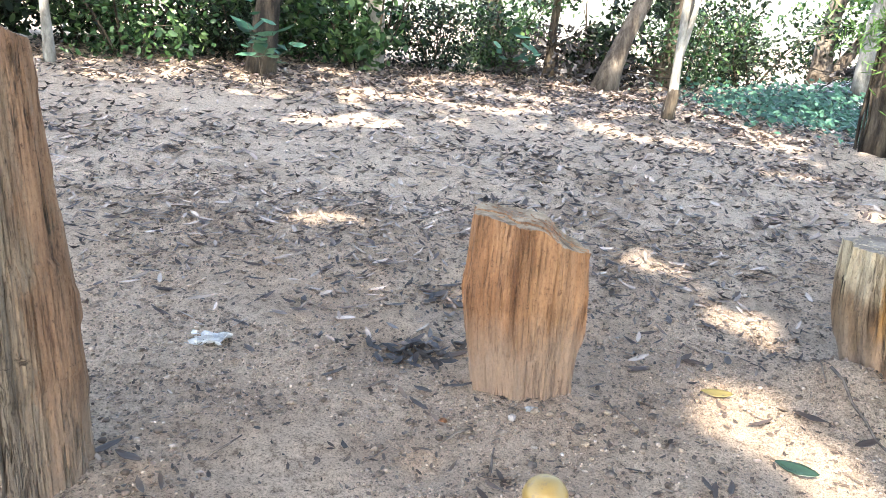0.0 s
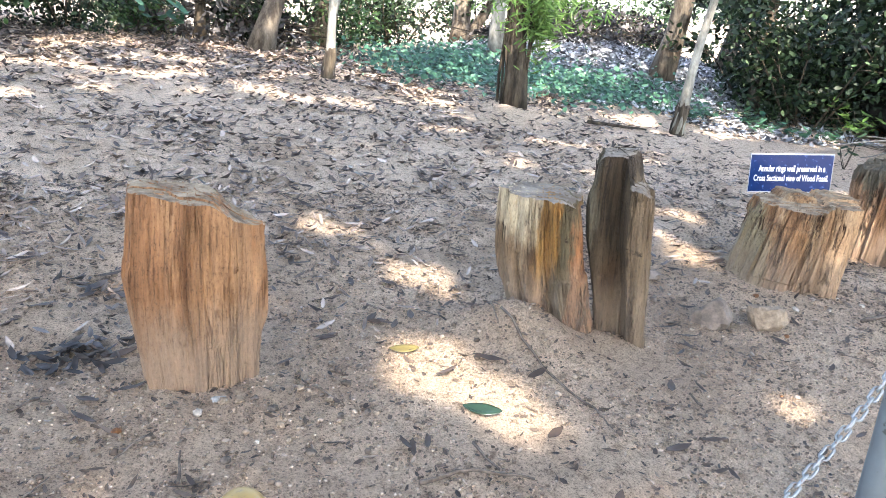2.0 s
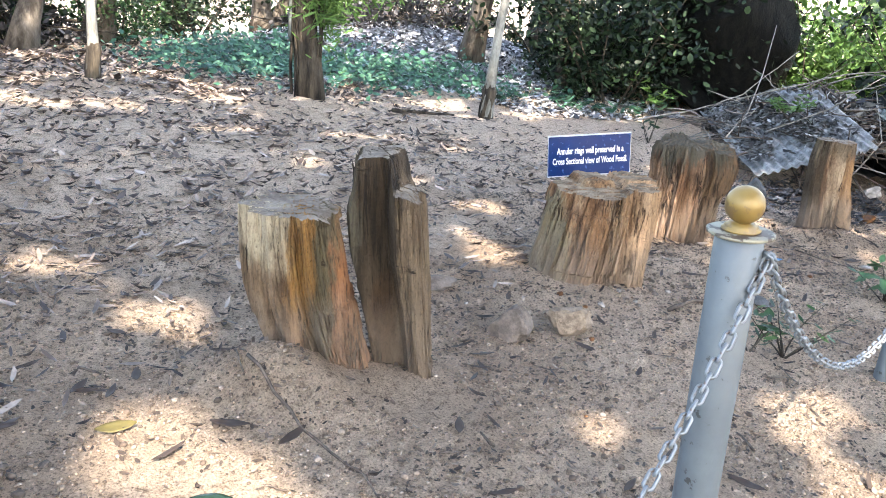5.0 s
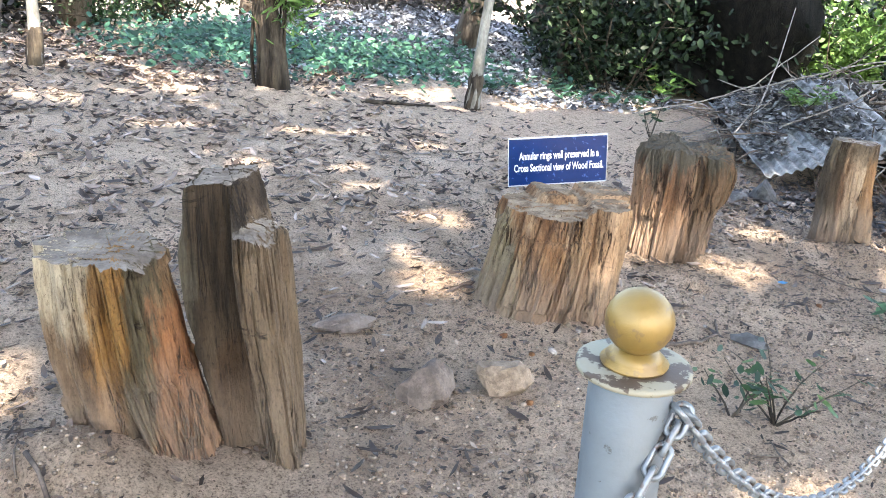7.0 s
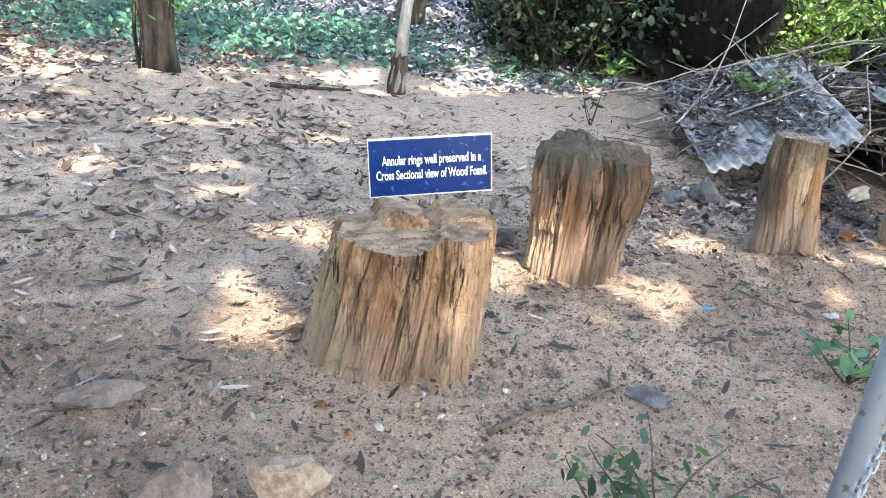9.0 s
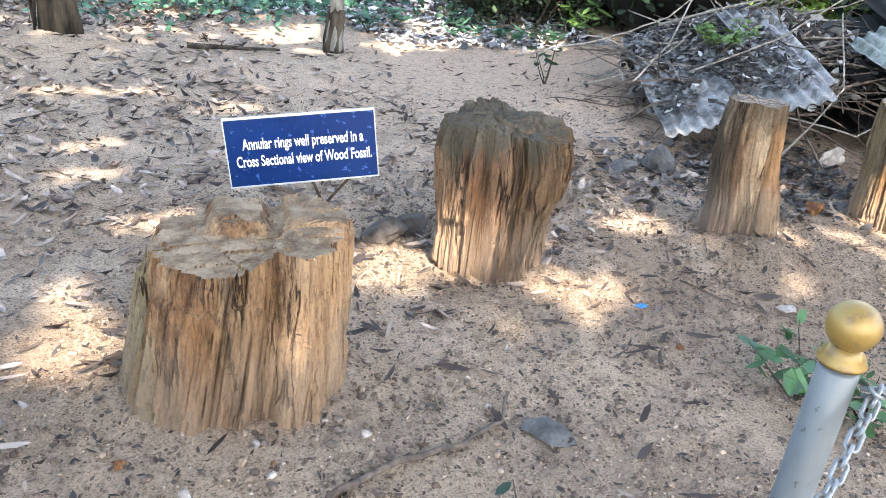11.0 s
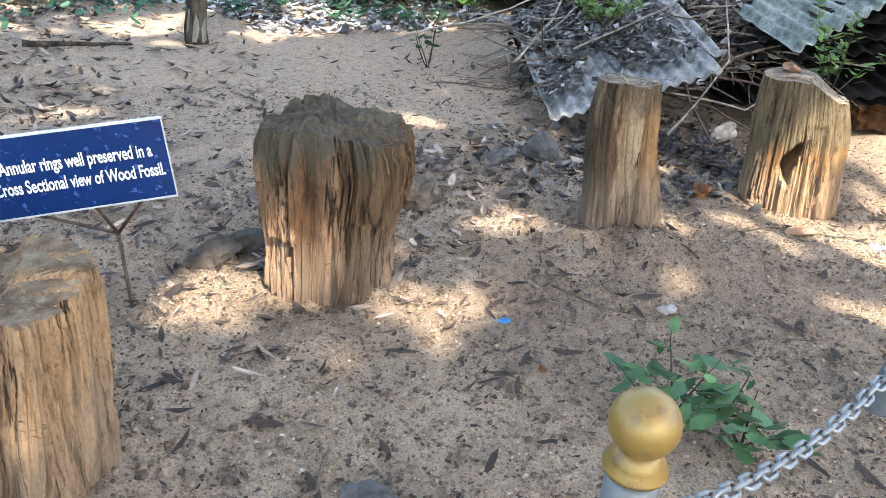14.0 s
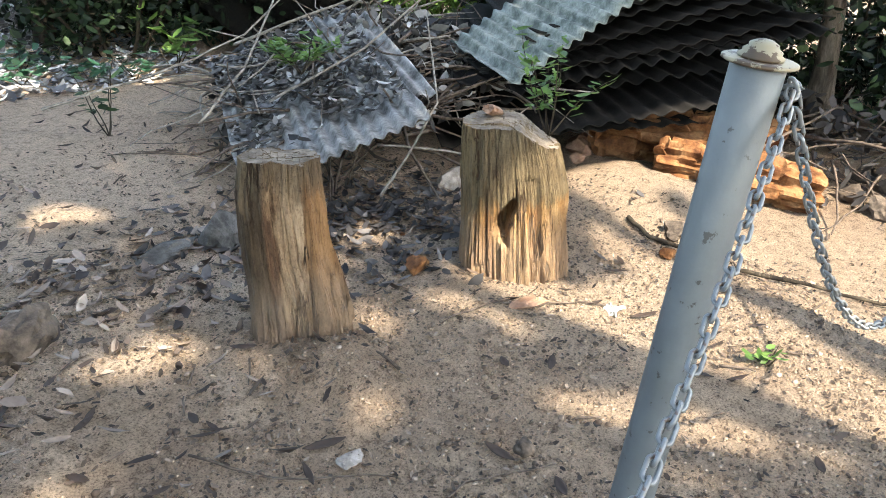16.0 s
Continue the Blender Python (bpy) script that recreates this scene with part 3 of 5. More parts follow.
def stump(label, c, yaw, rows, depth, top, mat, cut, seed, groove=0.05, square=2.6, spin=0.0, hole=None, sides=320, levels=60, crag=0.012, slabs=17, chip=1.0, poly=None, sink=0.0, ribs=None):
    """An upright fossil log. rows: height, sideways offset and half width, rising; top(x, y): the broken top's height."""
    base = plain_base(*c) - sink
    verts, faces, slots = [], [], []
    off = Vector((seed * 3.7, seed * 1.3, seed * 7.9))
    zb = -0.22
    rs = random.Random(seed * 31)
    cuts = sorted(rs.uniform(0, math.tau) for _ in range(slabs))
    outs = [rs.uniform(-1, 1) for _ in range(slabs + 1)]
    fine_cuts = sorted(rs.uniform(0, math.tau) for _ in range(slabs * 3))
    fine_outs = [rs.uniform(-1, 1) for _ in range(slabs * 3 + 1)]

    def splinter(t, z, edges, offs, key):
        # radial offset of the splinter at this angle, and how near its edge is
        q = (t + 0.06 * noise.noise(Vector((z * 3.0, t * 2, key)) + off)) % math.tau
        i = int(np.searchsorted(edges, q))
        near = min(abs(q - edges[i - 1]) if i else 9, abs(edges[i] - q) if i < len(edges) else 9)
        o = offs[i] if i < len(edges) else offs[0]
        # splinters break off at different heights
        o += 0.9 * noise.cell(Vector((i * 1.37, z * 3.2 + offs[i] * 4, key)))
        return o, near

    def blocks(x, y):
        return chip * (0.004 * noise.cell(Vector((x * 9 + 4 * y, y * 14, seed))) + 0.002 * noise.cell(Vector((x * 41, y * 47 + x * 9, seed + 2))))

    def outline(t):
        ct, st = math.cos(t), math.sin(t)
        if not poly:
            e = 2.0 / square
            return math.copysign(abs(ct) ** e, ct), math.copysign(abs(st) ** e, st) * depth
        for (ax, ay), (bx, by) in zip(poly, poly[1:] + poly[:1]):
            den = ct * (by - ay) - st * (bx - ax)
            if abs(den) < 1e-9:
                continue
            r = (ax * (by - ay) - ay * (bx - ax)) / den
            q = (ax * st - ay * ct) / den
            if r > 0 and -1e-6 <= q <= 1 + 1e-6:
                return r * ct, r * st * depth
        return ct, st * depth

    shape = {}

    def rim(t, z):
        if t not in shape:
            shape[t] = outline(t)
        x, y = shape[t]
        d = Vector((math.cos(t + spin), math.sin(t + spin), 0))
        f = 1 + 0.05 * noise.noise(d * 1.4 + off)
        g = noise.noise(d * 6.0 + off + Vector((0, 0, z * 0.9))) + 0.6 * noise.noise(d * 16.0 + off + Vector((0, 0, z * 1.6)))
        o, near = splinter(t, z, cuts, outs, 1.0)
        rib = groove * (0.75 + 0.75 * o)
        f += 0.5 * rib * (g - 0.6 * max(0.0, g - 0.35)) + 0.45 * rib * noise.noise(d * 34.0 + off + Vector((0, 0, z * 2.0)))
        k = noise.noise(d * 9.0 + off + Vector((9, 0, z * 0.6)))
        if abs(k) < 0.05:
            f -= groove * 1.3 * (1 - abs(k) / 0.05)
        f += 1.0 * groove * o - (groove * max(0.0, 0.8 + 1.4 * o) * (1 - near / 0.03) if near < 0.03 else 0)
        o, near = splinter(t, z, fine_cuts, fine_outs, 5.0)
        f += 0.30 * groove * o - (rib * max(0.0, o) * (1 - near / 0.02) if near < 0.02 else 0)
        if ribs and ribs[0] < t < ribs[1]:
            edge = min(1.0, (t - ribs[0]) / 0.25, (ribs[1] - t) / 0.25)
            w = z * 0.35 + 0.05 * noise.noise(Vector((t * 3, z * 6, seed)))
            f -= ribs[2] * edge * (max(0.0, 1 - 3.2 * abs(noise.noise(d * 11.0 + off + Vector((3, 0, w))))) + 0.6 * max(0.0, 1 - 3.2 * abs(noise.noise(d * 23.0 + off + Vector((0, 5, w * 1.5))))))
        f += 0.03 * noise.noise(d * 2.5 + Vector((0, 0, z * 5)) + off)
        hw = interp(rows, z, 2)
        return interp(rows, z, 1) + hw * f * x, hw * f * y

    for j in range(levels):
        s = j / (levels - 1)
        for k in range(sides):
            t = math.tau * k / sides
            x, y = rim(t, 0.5)
            zt = top(x, y)
            zt += 0.35 * crag * noise.noise(Vector((x * 14, y * 14, seed))) + blocks(x, y)
            z = zb + (zt - zb) * s
            x, y = rim(t, z)
            if s > 0.96:
                x, y = x * 0.985, y * 0.985
            if hole:
                hx, hz, hr, hh, hd = hole
                q = ((x - hx - 0.03 * math.sin(z * 18)) / hr) ** 2 + ((z - hz) / hh) ** 2
                if y < 0 and q < 2.2:
                    y += hd * math.exp(-q * q)
            verts.append(Vector((x, y, z)))
    for j in range(levels - 1):
        for k in range(sides):
            n = (k + 1) % sides
            faces.append((j * sides + k, j * sides + n, (j + 1) * sides + n, (j + 1) * sides + k))
            slots.append(0)
    last = (levels - 1) * sides
    ring0 = last
    rings = 36
    for r in range(1, rings):
        f = 1 - r / rings
        for k in range(sides):
            p = verts[last + k]
            cx = interp(rows, 0.5, 1)
            x, y = cx + (p.x - cx) * f, p.y * f
            z = top(x, y) + 0.35 * crag * noise.noise(Vector((x * 14, y * 14, seed))) + 0.2 * crag * noise.noise(Vector((x * 60, y * 60, seed))) + blocks(x, y)
            verts.append(Vector((x, y, z)))
        for k in range(sides):
            n = (k + 1) % sides
            faces.append((ring0 + k, ring0 + n, ring0 + sides + n, ring0 + sides + k))
            slots.append(1)
        ring0 += sides
    faces.append(tuple(range(ring0, ring0 + sides)))
    slots.append(1)
    ob = mesh_object("fossil_stump", verts, faces, [mat, cut], slots=slots)
    # steep faces of the broken top show the grain
    ob.data.polygons.foreach_set("material_index", [1 if k and p.normal.z > 0.75 else 0 for k, p in zip(slots, ob.data.polygons)])
    ob.data.set_sharp_from_angle(angle=radians(32))
    ob.matrix_basis = pose(c[0], c[1], base, 0, 0, yaw)
    return tagged(ob, label, "fossil stump", "petrified wood stumps")


def step(v, at, soft=0.015):
    return 1 / (1 + math.exp(max(-50, min(50, -(v - at) / soft))))


stump("tall leaning slab of grey and brown petrified wood", (-0.99, 1.92), 32.6,
      [(-0.3, 0.0, 0.26), (0.0, 0.01, 0.245), (0.28, 0.02, 0.225), (0.74, 0.04, 0.175), (1.11, 0.055, 0.13), (1.45, 0.065, 0.10)],
      0.8, lambda x, y: 1.33 + 0.25 * (0.05 - x) - 0.1 * step(x, 0.1), F_LEANING, CUT_DUST, 1, 0.06, 3.2, poly=[(-1, 0), (-0.3, -0.9), (0.1, -0.8), (0.75, -0.35), (1, 0.2), (0.4, 0.9), (-0.7, 0.8)])
stump("orange-brown petrified stump with a stepped top", (0.47, 2.83), -5.4,
      [(-0.3, -0.012, 0.175), (-0.05, -0.015, 0.180), (0.07, -0.023, 0.190), (0.24, -0.029, 0.207), (0.40, -0.036, 0.223), (0.57, -0.03, 0.214), (0.72, -0.03, 0.208)],
      0.75, lambda x, y: 0.675 - 0.02 * step(x, -0.12, 0.03) - 0.075 * step(x, 0.062, 0.02) - 0.02 * step(x, 0.13), F_ORANGE, CUT_TAN, 2, 0.045, 3.0, poly=[(-1, 0.1), (-0.85, -0.55), (-0.2, -0.85), (0.55, -0.78), (1, -0.2), (0.85, 0.6), (0, 0.95), (-0.8, 0.7)])
stump("squat petrified stump with a flat dusty top", (1.93, 3.17), -29.2,
      [(-0.3, 0.15, 0.15), (-0.06, 0.10, 0.18), (0.054, 0.07, 0.182), (0.20, 0.027, 0.190), (0.32, 0.001, 0.193), (0.44, -0.012, 0.186), (0.56, -0.023, 0.174), (0.66, -0.035, 0.165)],
      0.95, lambda x, y: 0.605 + 0.05 * max(0, y) - 0.05 * step(x, 0.10, 0.03) * step(-y, 0.05, 0.03), F_GREYED, CUT_DUST, 3, 0.07, 2.6, poly=[(-1, 0.2), (-0.78, -0.45), (-0.45, -0.9), (0.02, -0.85), (0.13, -0.62), (0.26, -0.86), (0.85, -0.5), (1, 0.1), (0.5, 0.9), (-0.5, 0.85)], ribs=(4.4, 5.6, 0.07))
stump("tall split slab of dark petrified wood", (2.228, 3.048), -34.9,
      [(-0.3, 0.09, 0.105), (0.0, 0.072, 0.110), (0.22, 0.044, 0.124), (0.46, 0.002, 0.143), (0.63, -0.012, 0.143), (0.70, -0.011, 0.135), (0.85, -0.011, 0.13)],
      1.0, lambda x, y: 0.825 - 0.20 * step(-x, 0.128, 0.006) - 0.115 * step(x - 0.5 * y, 0.025, 0.008) - 0.035 * step(x, 0.09, 0.01) + 0.12 * y, F_SLATE, CUT_DUST, 4, 0.085, 2.4, 0.6, poly=[(-1, -0.1), (-0.85, -0.55), (-0.66, -0.55), (-0.30, -0.14), (0.06, -0.2), (0.2, -0.9), (0.8, -0.85), (1, -0.3), (0.95, 0.4), (0.2, 0.9), (-0.7, 0.6)])


def broad_top(x, y):
    z = 0.482 + 0.01 * x
    z += 0.045 * step(y + 0.25 * (x - 0.1), 0.03, 0.006) * step(x, 0.0, 0.006) * (1 - 0.8 * step(x, 0.16, 0.006) * (1 - step(x, 0.22, 0.006)))
    return max(z, 0.482 + 0.03 * step(x - 0.4 * y, 0.20, 0.006))


stump("broad tan petrified stump with broken steps on top", (3.80, 3.60), -19.0,
      [(-0.3, 0.0, 0.335), (-0.05, 0.006, 0.33), (0.12, 0.045, 0.318), (0.33, 0.085, 0.304), (0.48, 0.113, 0.29), (0.65, 0.13, 0.275)],
      0.88, broad_top, F_TAN, CUT_TAN, 5, 0.055, 3.0, poly=[(-1, 0.15), (-0.86, -0.5), (-0.35, -0.97), (0.1, -0.88), (0.2, -0.72), (0.5, -0.85), (0.92, -0.45), (1, 0.1), (0.7, 0.85), (-0.3, 0.97), (-0.8, 0.75)], ribs=(4.15, 5.9, 0.055))
stump("petrified stump flaring to a dark rugged top", (5.12, 4.05), -37.4,
      [(-0.3, -0.005, 0.205), (-0.09, 0.0, 0.212), (0.04, 0.01, 0.222), (0.17, 0.025, 0.230), (0.29, 0.039, 0.240), (0.41, 0.056, 0.256), (0.52, 0.071, 0.272), (0.63, 0.065, 0.258), (0.68, 0.06, 0.235), (0.76, 0.05, 0.20)],
      1.02, lambda x, y: 0.675 + 0.05 * noise.noise(Vector((x * 6, y * 6, 2))) - 0.05 * abs(x) - 0.03 * step(x, 0.2, 0.04), F_BARKY, CUT_DARK, 6, 0.075, 2.6, poly=[(-1, 0.1), (-0.92, -0.5), (-0.38, -0.88), (-0.3, -0.7), (0.0, -0.88), (0.6, -0.78), (1, -0.15), (0.8, 0.65), (0, 0.97), (-0.7, 0.75)], crag=0.035, chip=2.0, sink=0.045, ribs=(4.75, 6.25, 0.11))
stump("slender ochre petrified stump with a flared foot", (6.58, 3.86), -45.6,
      [(-0.3, 0.045, 0.20), (-0.05, 0.045, 0.192), (0.09, 0.045, 0.184), (0.21, 0.037, 0.172), (0.33, 0.018, 0.162), (0.56, 0.014, 0.153), (0.69, 0.026, 0.139), (0.75, 0.026, 0.135)],
      0.75, lambda x, y: 0.70 + 0.05 * max(0, y) - 0.012 * step(x, 0.02), F_SPLIT, CUT_DUST, 7, 0.055, 2.5, 1.2, poly=[(-1, 0.2), (-0.78, -0.55), (-0.38, -0.8), (-0.2, -0.55), (0.3, -0.72), (0.6, -0.85), (0.72, -0.45), (1, -0.2), (0.8, 0.65), (0, 0.95), (-0.7, 0.8)], ribs=(3.5, 4.8, 0.06))
stump("upright ochre petrified stump with a hollow knot", (7.68, 3.60), -61.6,
      [(-0.3, 0.045, 0.26), (0.0, 0.045, 0.252), (0.11, 0.043, 0.249), (0.40, 0.040, 0.233), (0.60, 0.026, 0.206), (0.72, 0.015, 0.19)],
      0.85, lambda x, y: 0.70 + 0.03 * max(0, y) - 0.06 * step(x, 0.10, 0.02) - 0.045 * step(x, 0.16, 0.02), F_OCHRE, CUT_DUST, 8, 0.045, 2.3, 0.3,
      hole=(0.035, 0.30, 0.028, 0.085, 0.17), ribs=(3.6, 6.0, 0.03))
chunk = mesh_object("rock", *lump(random.Random(5), 0.07, 0.05, 0.032, 0.7, 3, 0.4), BRICK, smooth=False)
chunk.matrix_basis = pose(7.72, 3.68, plain_base(7.68, 3.60) + 0.725, 8, 4, 20)
tagged(chunk, "small reddish rock resting on a petrified stump", "rock")


# ---- bollards and chains ----
def bollard(label, foot, head, ball=True, radius=0.052, plate=True, br=0.041, neck=1.0):
    foot, head = Vector(foot), Vector(head)
    m = Matrix.Translation(foot) @ (head - foot).to_track_quat("Z", "Y").to_matrix().to_4x4()
    h = (head - foot).length
    b = tagged(empty("bollard", m), label, "bollard", "bollards along the chain fence")
    mesh_object("pole", *lathe([(radius, -0.25), (radius, 0.0), (radius, h * 0.5), (radius, h - 0.004), (radius - 0.004, h)], 28), GREY_PAINT, b)
    cap = GOLD_PAINT if ball else CREAM_PAINT
    if plate:
        mesh_object("flange", *lathe([(0.066, h), (0.071, h + 0.002), (0.071, h + 0.007), (0.066, h + 0.009)], 28), CREAM_PAINT, b, "round cap plate with flaking cream paint")
    if ball:
        mesh_object("collar", *lathe([(0.040, h + 0.009), (0.042, h + 0.009 + 0.007 * neck), (0.034, h + 0.009 + 0.013 * neck), (0.036, h + 0.009 + 0.019 * neck), (0.028, h + 0.009 + 0.027 * neck), (0.026, h + 0.009 + 0.033 * neck)], 24), cap, b, "turned gold collar")
        c = h + 0.009 + 0.028 * neck + br
        mesh_object("ball", *lathe([(br * math.sin(math.pi * i / 16) + 0.0005, c - br * math.cos(math.pi * i / 16)) for i in range(17)], 28), cap, b, "gold painted ball finial")
    else:
        mesh_object("collar", *lathe([(0.042, h + 0.009), (0.044, h + 0.014), (0.036, h + 0.019), (0.037, h + 0.024), (0.028, h + 0.030), (0.027, h + 0.036), (0.014, h + 0.043), (0.002, h + 0.045)], 24), cap, b, "ringed yellow stub where the ball is missing")
    return b


LINK_R = 0.0042


def link_mesh():
    verts, faces = [], []
    seg, sides, a, w = 16, 6, 0.011, 0.0105
    path = []
    for i in range(seg):
        t = math.tau * i / seg
        x, y = math.cos(t), math.sin(t)
        path.append((Vector((x * w + math.copysign(a, x), y * w, 0)), Vector((x, y, 0))))
    for p, out in path:
        for k in range(sides):
            q = math.tau * k / sides
            verts.append(p + LINK_R * (math.cos(q) * out + math.sin(q) * Vector((0, 0, 1))))
    for i in range(seg):
        for k in range(sides):
            j, n = (i + 1) % seg, (k + 1) % sides
            faces.append((i * sides + k, j * sides + k, j * sides + n, i * sides + n))
    me = bpy.data.meshes.new("link")
    me.from_pydata(verts, [], faces)
    me.materials.append(CHAIN_PAINT)
    me.polygons.foreach_set("use_smooth", [True] * len(faces))
    return me


LINK = link_mesh()


def chain(a, b, sag):
    c = tagged(empty("chain", Matrix.Translation(a)), "silver painted steel chain sagging between two bollards", "chain", "chains of the fence")
    pts = bend(a, b, sag, 400)
    lengths = [0.0]
    for p, q in zip(pts, pts[1:]):
        lengths.append(lengths[-1] + (q - p).length)
    count = int(lengths[-1] / 0.0335)
    for i in range(count + 1):
        s = lengths[-1] * i / count
        k = min(int(np.searchsorted(lengths, s)), len(pts) - 2)
        d = (pts[k + 1] - pts[max(k - 1, 0)]).normalized()
        q = d.to_track_quat("X", "Z").to_matrix().to_4x4()
        ob = new("link", LINK)
        ob.parent = c
        ob.matrix_basis = Matrix.Translation(pts[k] - Vector(a)) @ q @ pose(0, 0, 0, 90 * (i % 2) + 25 + 8 * math.sin(i * 1.7), 0, 0)
    return c


Z_HEAD, A_HEAD, B_HEAD, C_HEAD, D_HEAD = Vector((0.37, 1.36, 0.42)), Vector((2.266, 1.648, 0.777)), Vector((4.419, 2.165, 0.452)), Vector((6.371, 2.264, 0.796)), Vector((8.02, 1.86, 0.66))
for key, label, fx, fy, head, ball in (
        ("z", "grey steel bollard with a gold ball, low", 0.36, 1.36, Z_HEAD, True), ("a", "chipped grey steel bollard with a gold ball", 2.275, 1.653, A_HEAD, True),
        ("b", "short grey steel bollard with a gold ball", 4.385, 2.20, B_HEAD, True), ("c", "leaning grey steel bollard missing its ball", 6.31, 2.44, C_HEAD, False),
        ("d", "grey steel bollard in full sun", 8.04, 1.84, D_HEAD, True)):
    bollard(label, (fx, fy, ground_base(fx, fy)), head, ball, 0.035 if key == "b" else 0.052, key != "b", 0.044 if key == "b" else 0.041, 0.55 if key == "a" else 1.0)


def ring_at(head, dx, dy, down):
    return Vector(head) + Vector((dx, dy, -down))


RINGS = [ring_at(Z_HEAD, 0.05, -0.04, 0.05), ring_at(A_HEAD, 0.035, -0.055, 0.045), ring_at(B_HEAD, 0.03, -0.06, 0.03), ring_at(C_HEAD, 0.025, -0.062, 0.045), ring_at(D_HEAD, 0.02, -0.06, 0.05)]
for r, h in zip(RINGS, (Z_HEAD, A_HEAD, B_HEAD, C_HEAD, D_HEAD)):
    inner = Vector((h.x, h.y, r.z))
    d = (r - inner).normalized()
    pts = [inner + d * 0.04, r + d * 0.004 + Vector((0, 0, 0.006)), r + d * 0.016, r + Vector((0, 0, -0.012)), inner + d * 0.045 + Vector((0, 0, -0.012))]
    tagged(mesh_object("hook", *tube_data(pts, [0.005] * 5, 8), GREY_PAINT), "bent steel chain hook welded to a bollard", "hook", "chain hooks")
for (a, b), sag in zip(zip(RINGS, RINGS[1:]), (0.55, 0.45, 0.30, 0.75)):
    chain(a, b, sag)


# ---- sign ----
def sign_board():
    tl, tr, br, bl = Vector((4.09, 4.273, 0.411)), Vector((4.592, 4.064, 0.440)), Vector((4.586, 4.040, 0.187)), Vector((4.107, 4.278, 0.142))
    mid = (tl + tr + br + bl) / 4
    ax = ((tr - tl) + (br - bl)).normalized()
    ay = ((tl - bl) + (tr - br)).normalized()
    az = ax.cross(ay).normalized()
    ay = az.cross(ax)
    m = Matrix((ax, ay, az)).transposed().to_4x4()
    m.translation = mid
    s = tagged(empty("sign_board", m), "blue enamel sign with white lettering on iron rods", "sign")
    W, H = 0.542, 0.262

    def slab(name, x0, x1, y0, y1, z0, z1, mat):
        bm = bmesh.new()
        bmesh.ops.create_cube(bm, size=1)
        for v in bm.verts:
            v.co = Vector((x0 if v.co.x < 0 else x1, y0 if v.co.y < 0 else y1, z0 if v.co.z < 0 else z1))
        bmesh.ops.bevel(bm, geom=bm.edges[:], offset=0.0008, segments=1, affect="EDGES")
        vs, fs = [v.co.copy() for v in bm.verts], [tuple(v.index for v in f.verts) for f in bm.faces]
        bm.free()
        return mesh_object(name, vs, fs, mat, s, smooth=False)

    slab("panel", -W / 2, W / 2, -H / 2, H / 2, -0.003, 0.0, SIGN_BLUE)
    for name, b in (("top_border", (-W / 2, W / 2, H / 2 - 0.010, H / 2)), ("bottom_border", (-W / 2, W / 2, -H / 2, -H / 2 + 0.006)),
                    ("side_border", (-W / 2, -W / 2 + 0.004, -H / 2 + 0.006, H / 2 - 0.010)), ("side_border", (W / 2 - 0.004, W / 2, -H / 2 + 0.006, H / 2 - 0.010))):
        slab(name, *b, 0.0004, 0.003, SIGN_EDGE)["label"] = "thin white painted border"
    for text, x, y, w in (("Annular rings well preserved in a", 0.006, 0.028, 0.435), ("Cross Sectional view of Wood Fossil.", 0.006, -0.036, 0.488)):
        cu = bpy.data.curves.new("lettering", "FONT")
        cu.body, cu.size, cu.align_x, cu.align_y, cu.extrude, cu.offset = text, 0.05, "CENTER", "CENTER", 0.0006, 0.0011
        tmp = new("lettering", cu)
        bpy.context.view_layer.update()
        me = bpy.data.meshes.new_from_object(tmp.evaluated_get(bpy.context.evaluated_depsgraph_get()))
        bpy.data.objects.remove(tmp)
        xs = [v.co.x for v in me.vertices]
        k = w / (max(xs) - min(xs))
        for v in me.vertices:
            v.co = Vector((v.co.x * k, v.co.y * k * 1.75, v.co.z))
        me.materials.clear()
        me.materials.append(LETTER)
        ob = new("lettering", me)
        ob.parent, ob.location = s, (x, y, 0.0018)
        ob["label"] = "white painted words"
    knot = m.inverted() @ on_ground(4.44, 4.20, 0.275)
    foot = m.inverted() @ on_ground(4.44, 4.20, -0.10)
    mesh_object("post", *tube_data([foot, knot], [0.006, 0.006], 8), IRON, s)
    for x in (-0.16, 0.02, 0.17):
        mesh_object("rod", *tube_data([knot, Vector((x, -H / 2 + 0.01, -0.007)), Vector((x, H * 0.2, -0.007))], [0.006] * 3, 8), IRON, s)


sign_board()


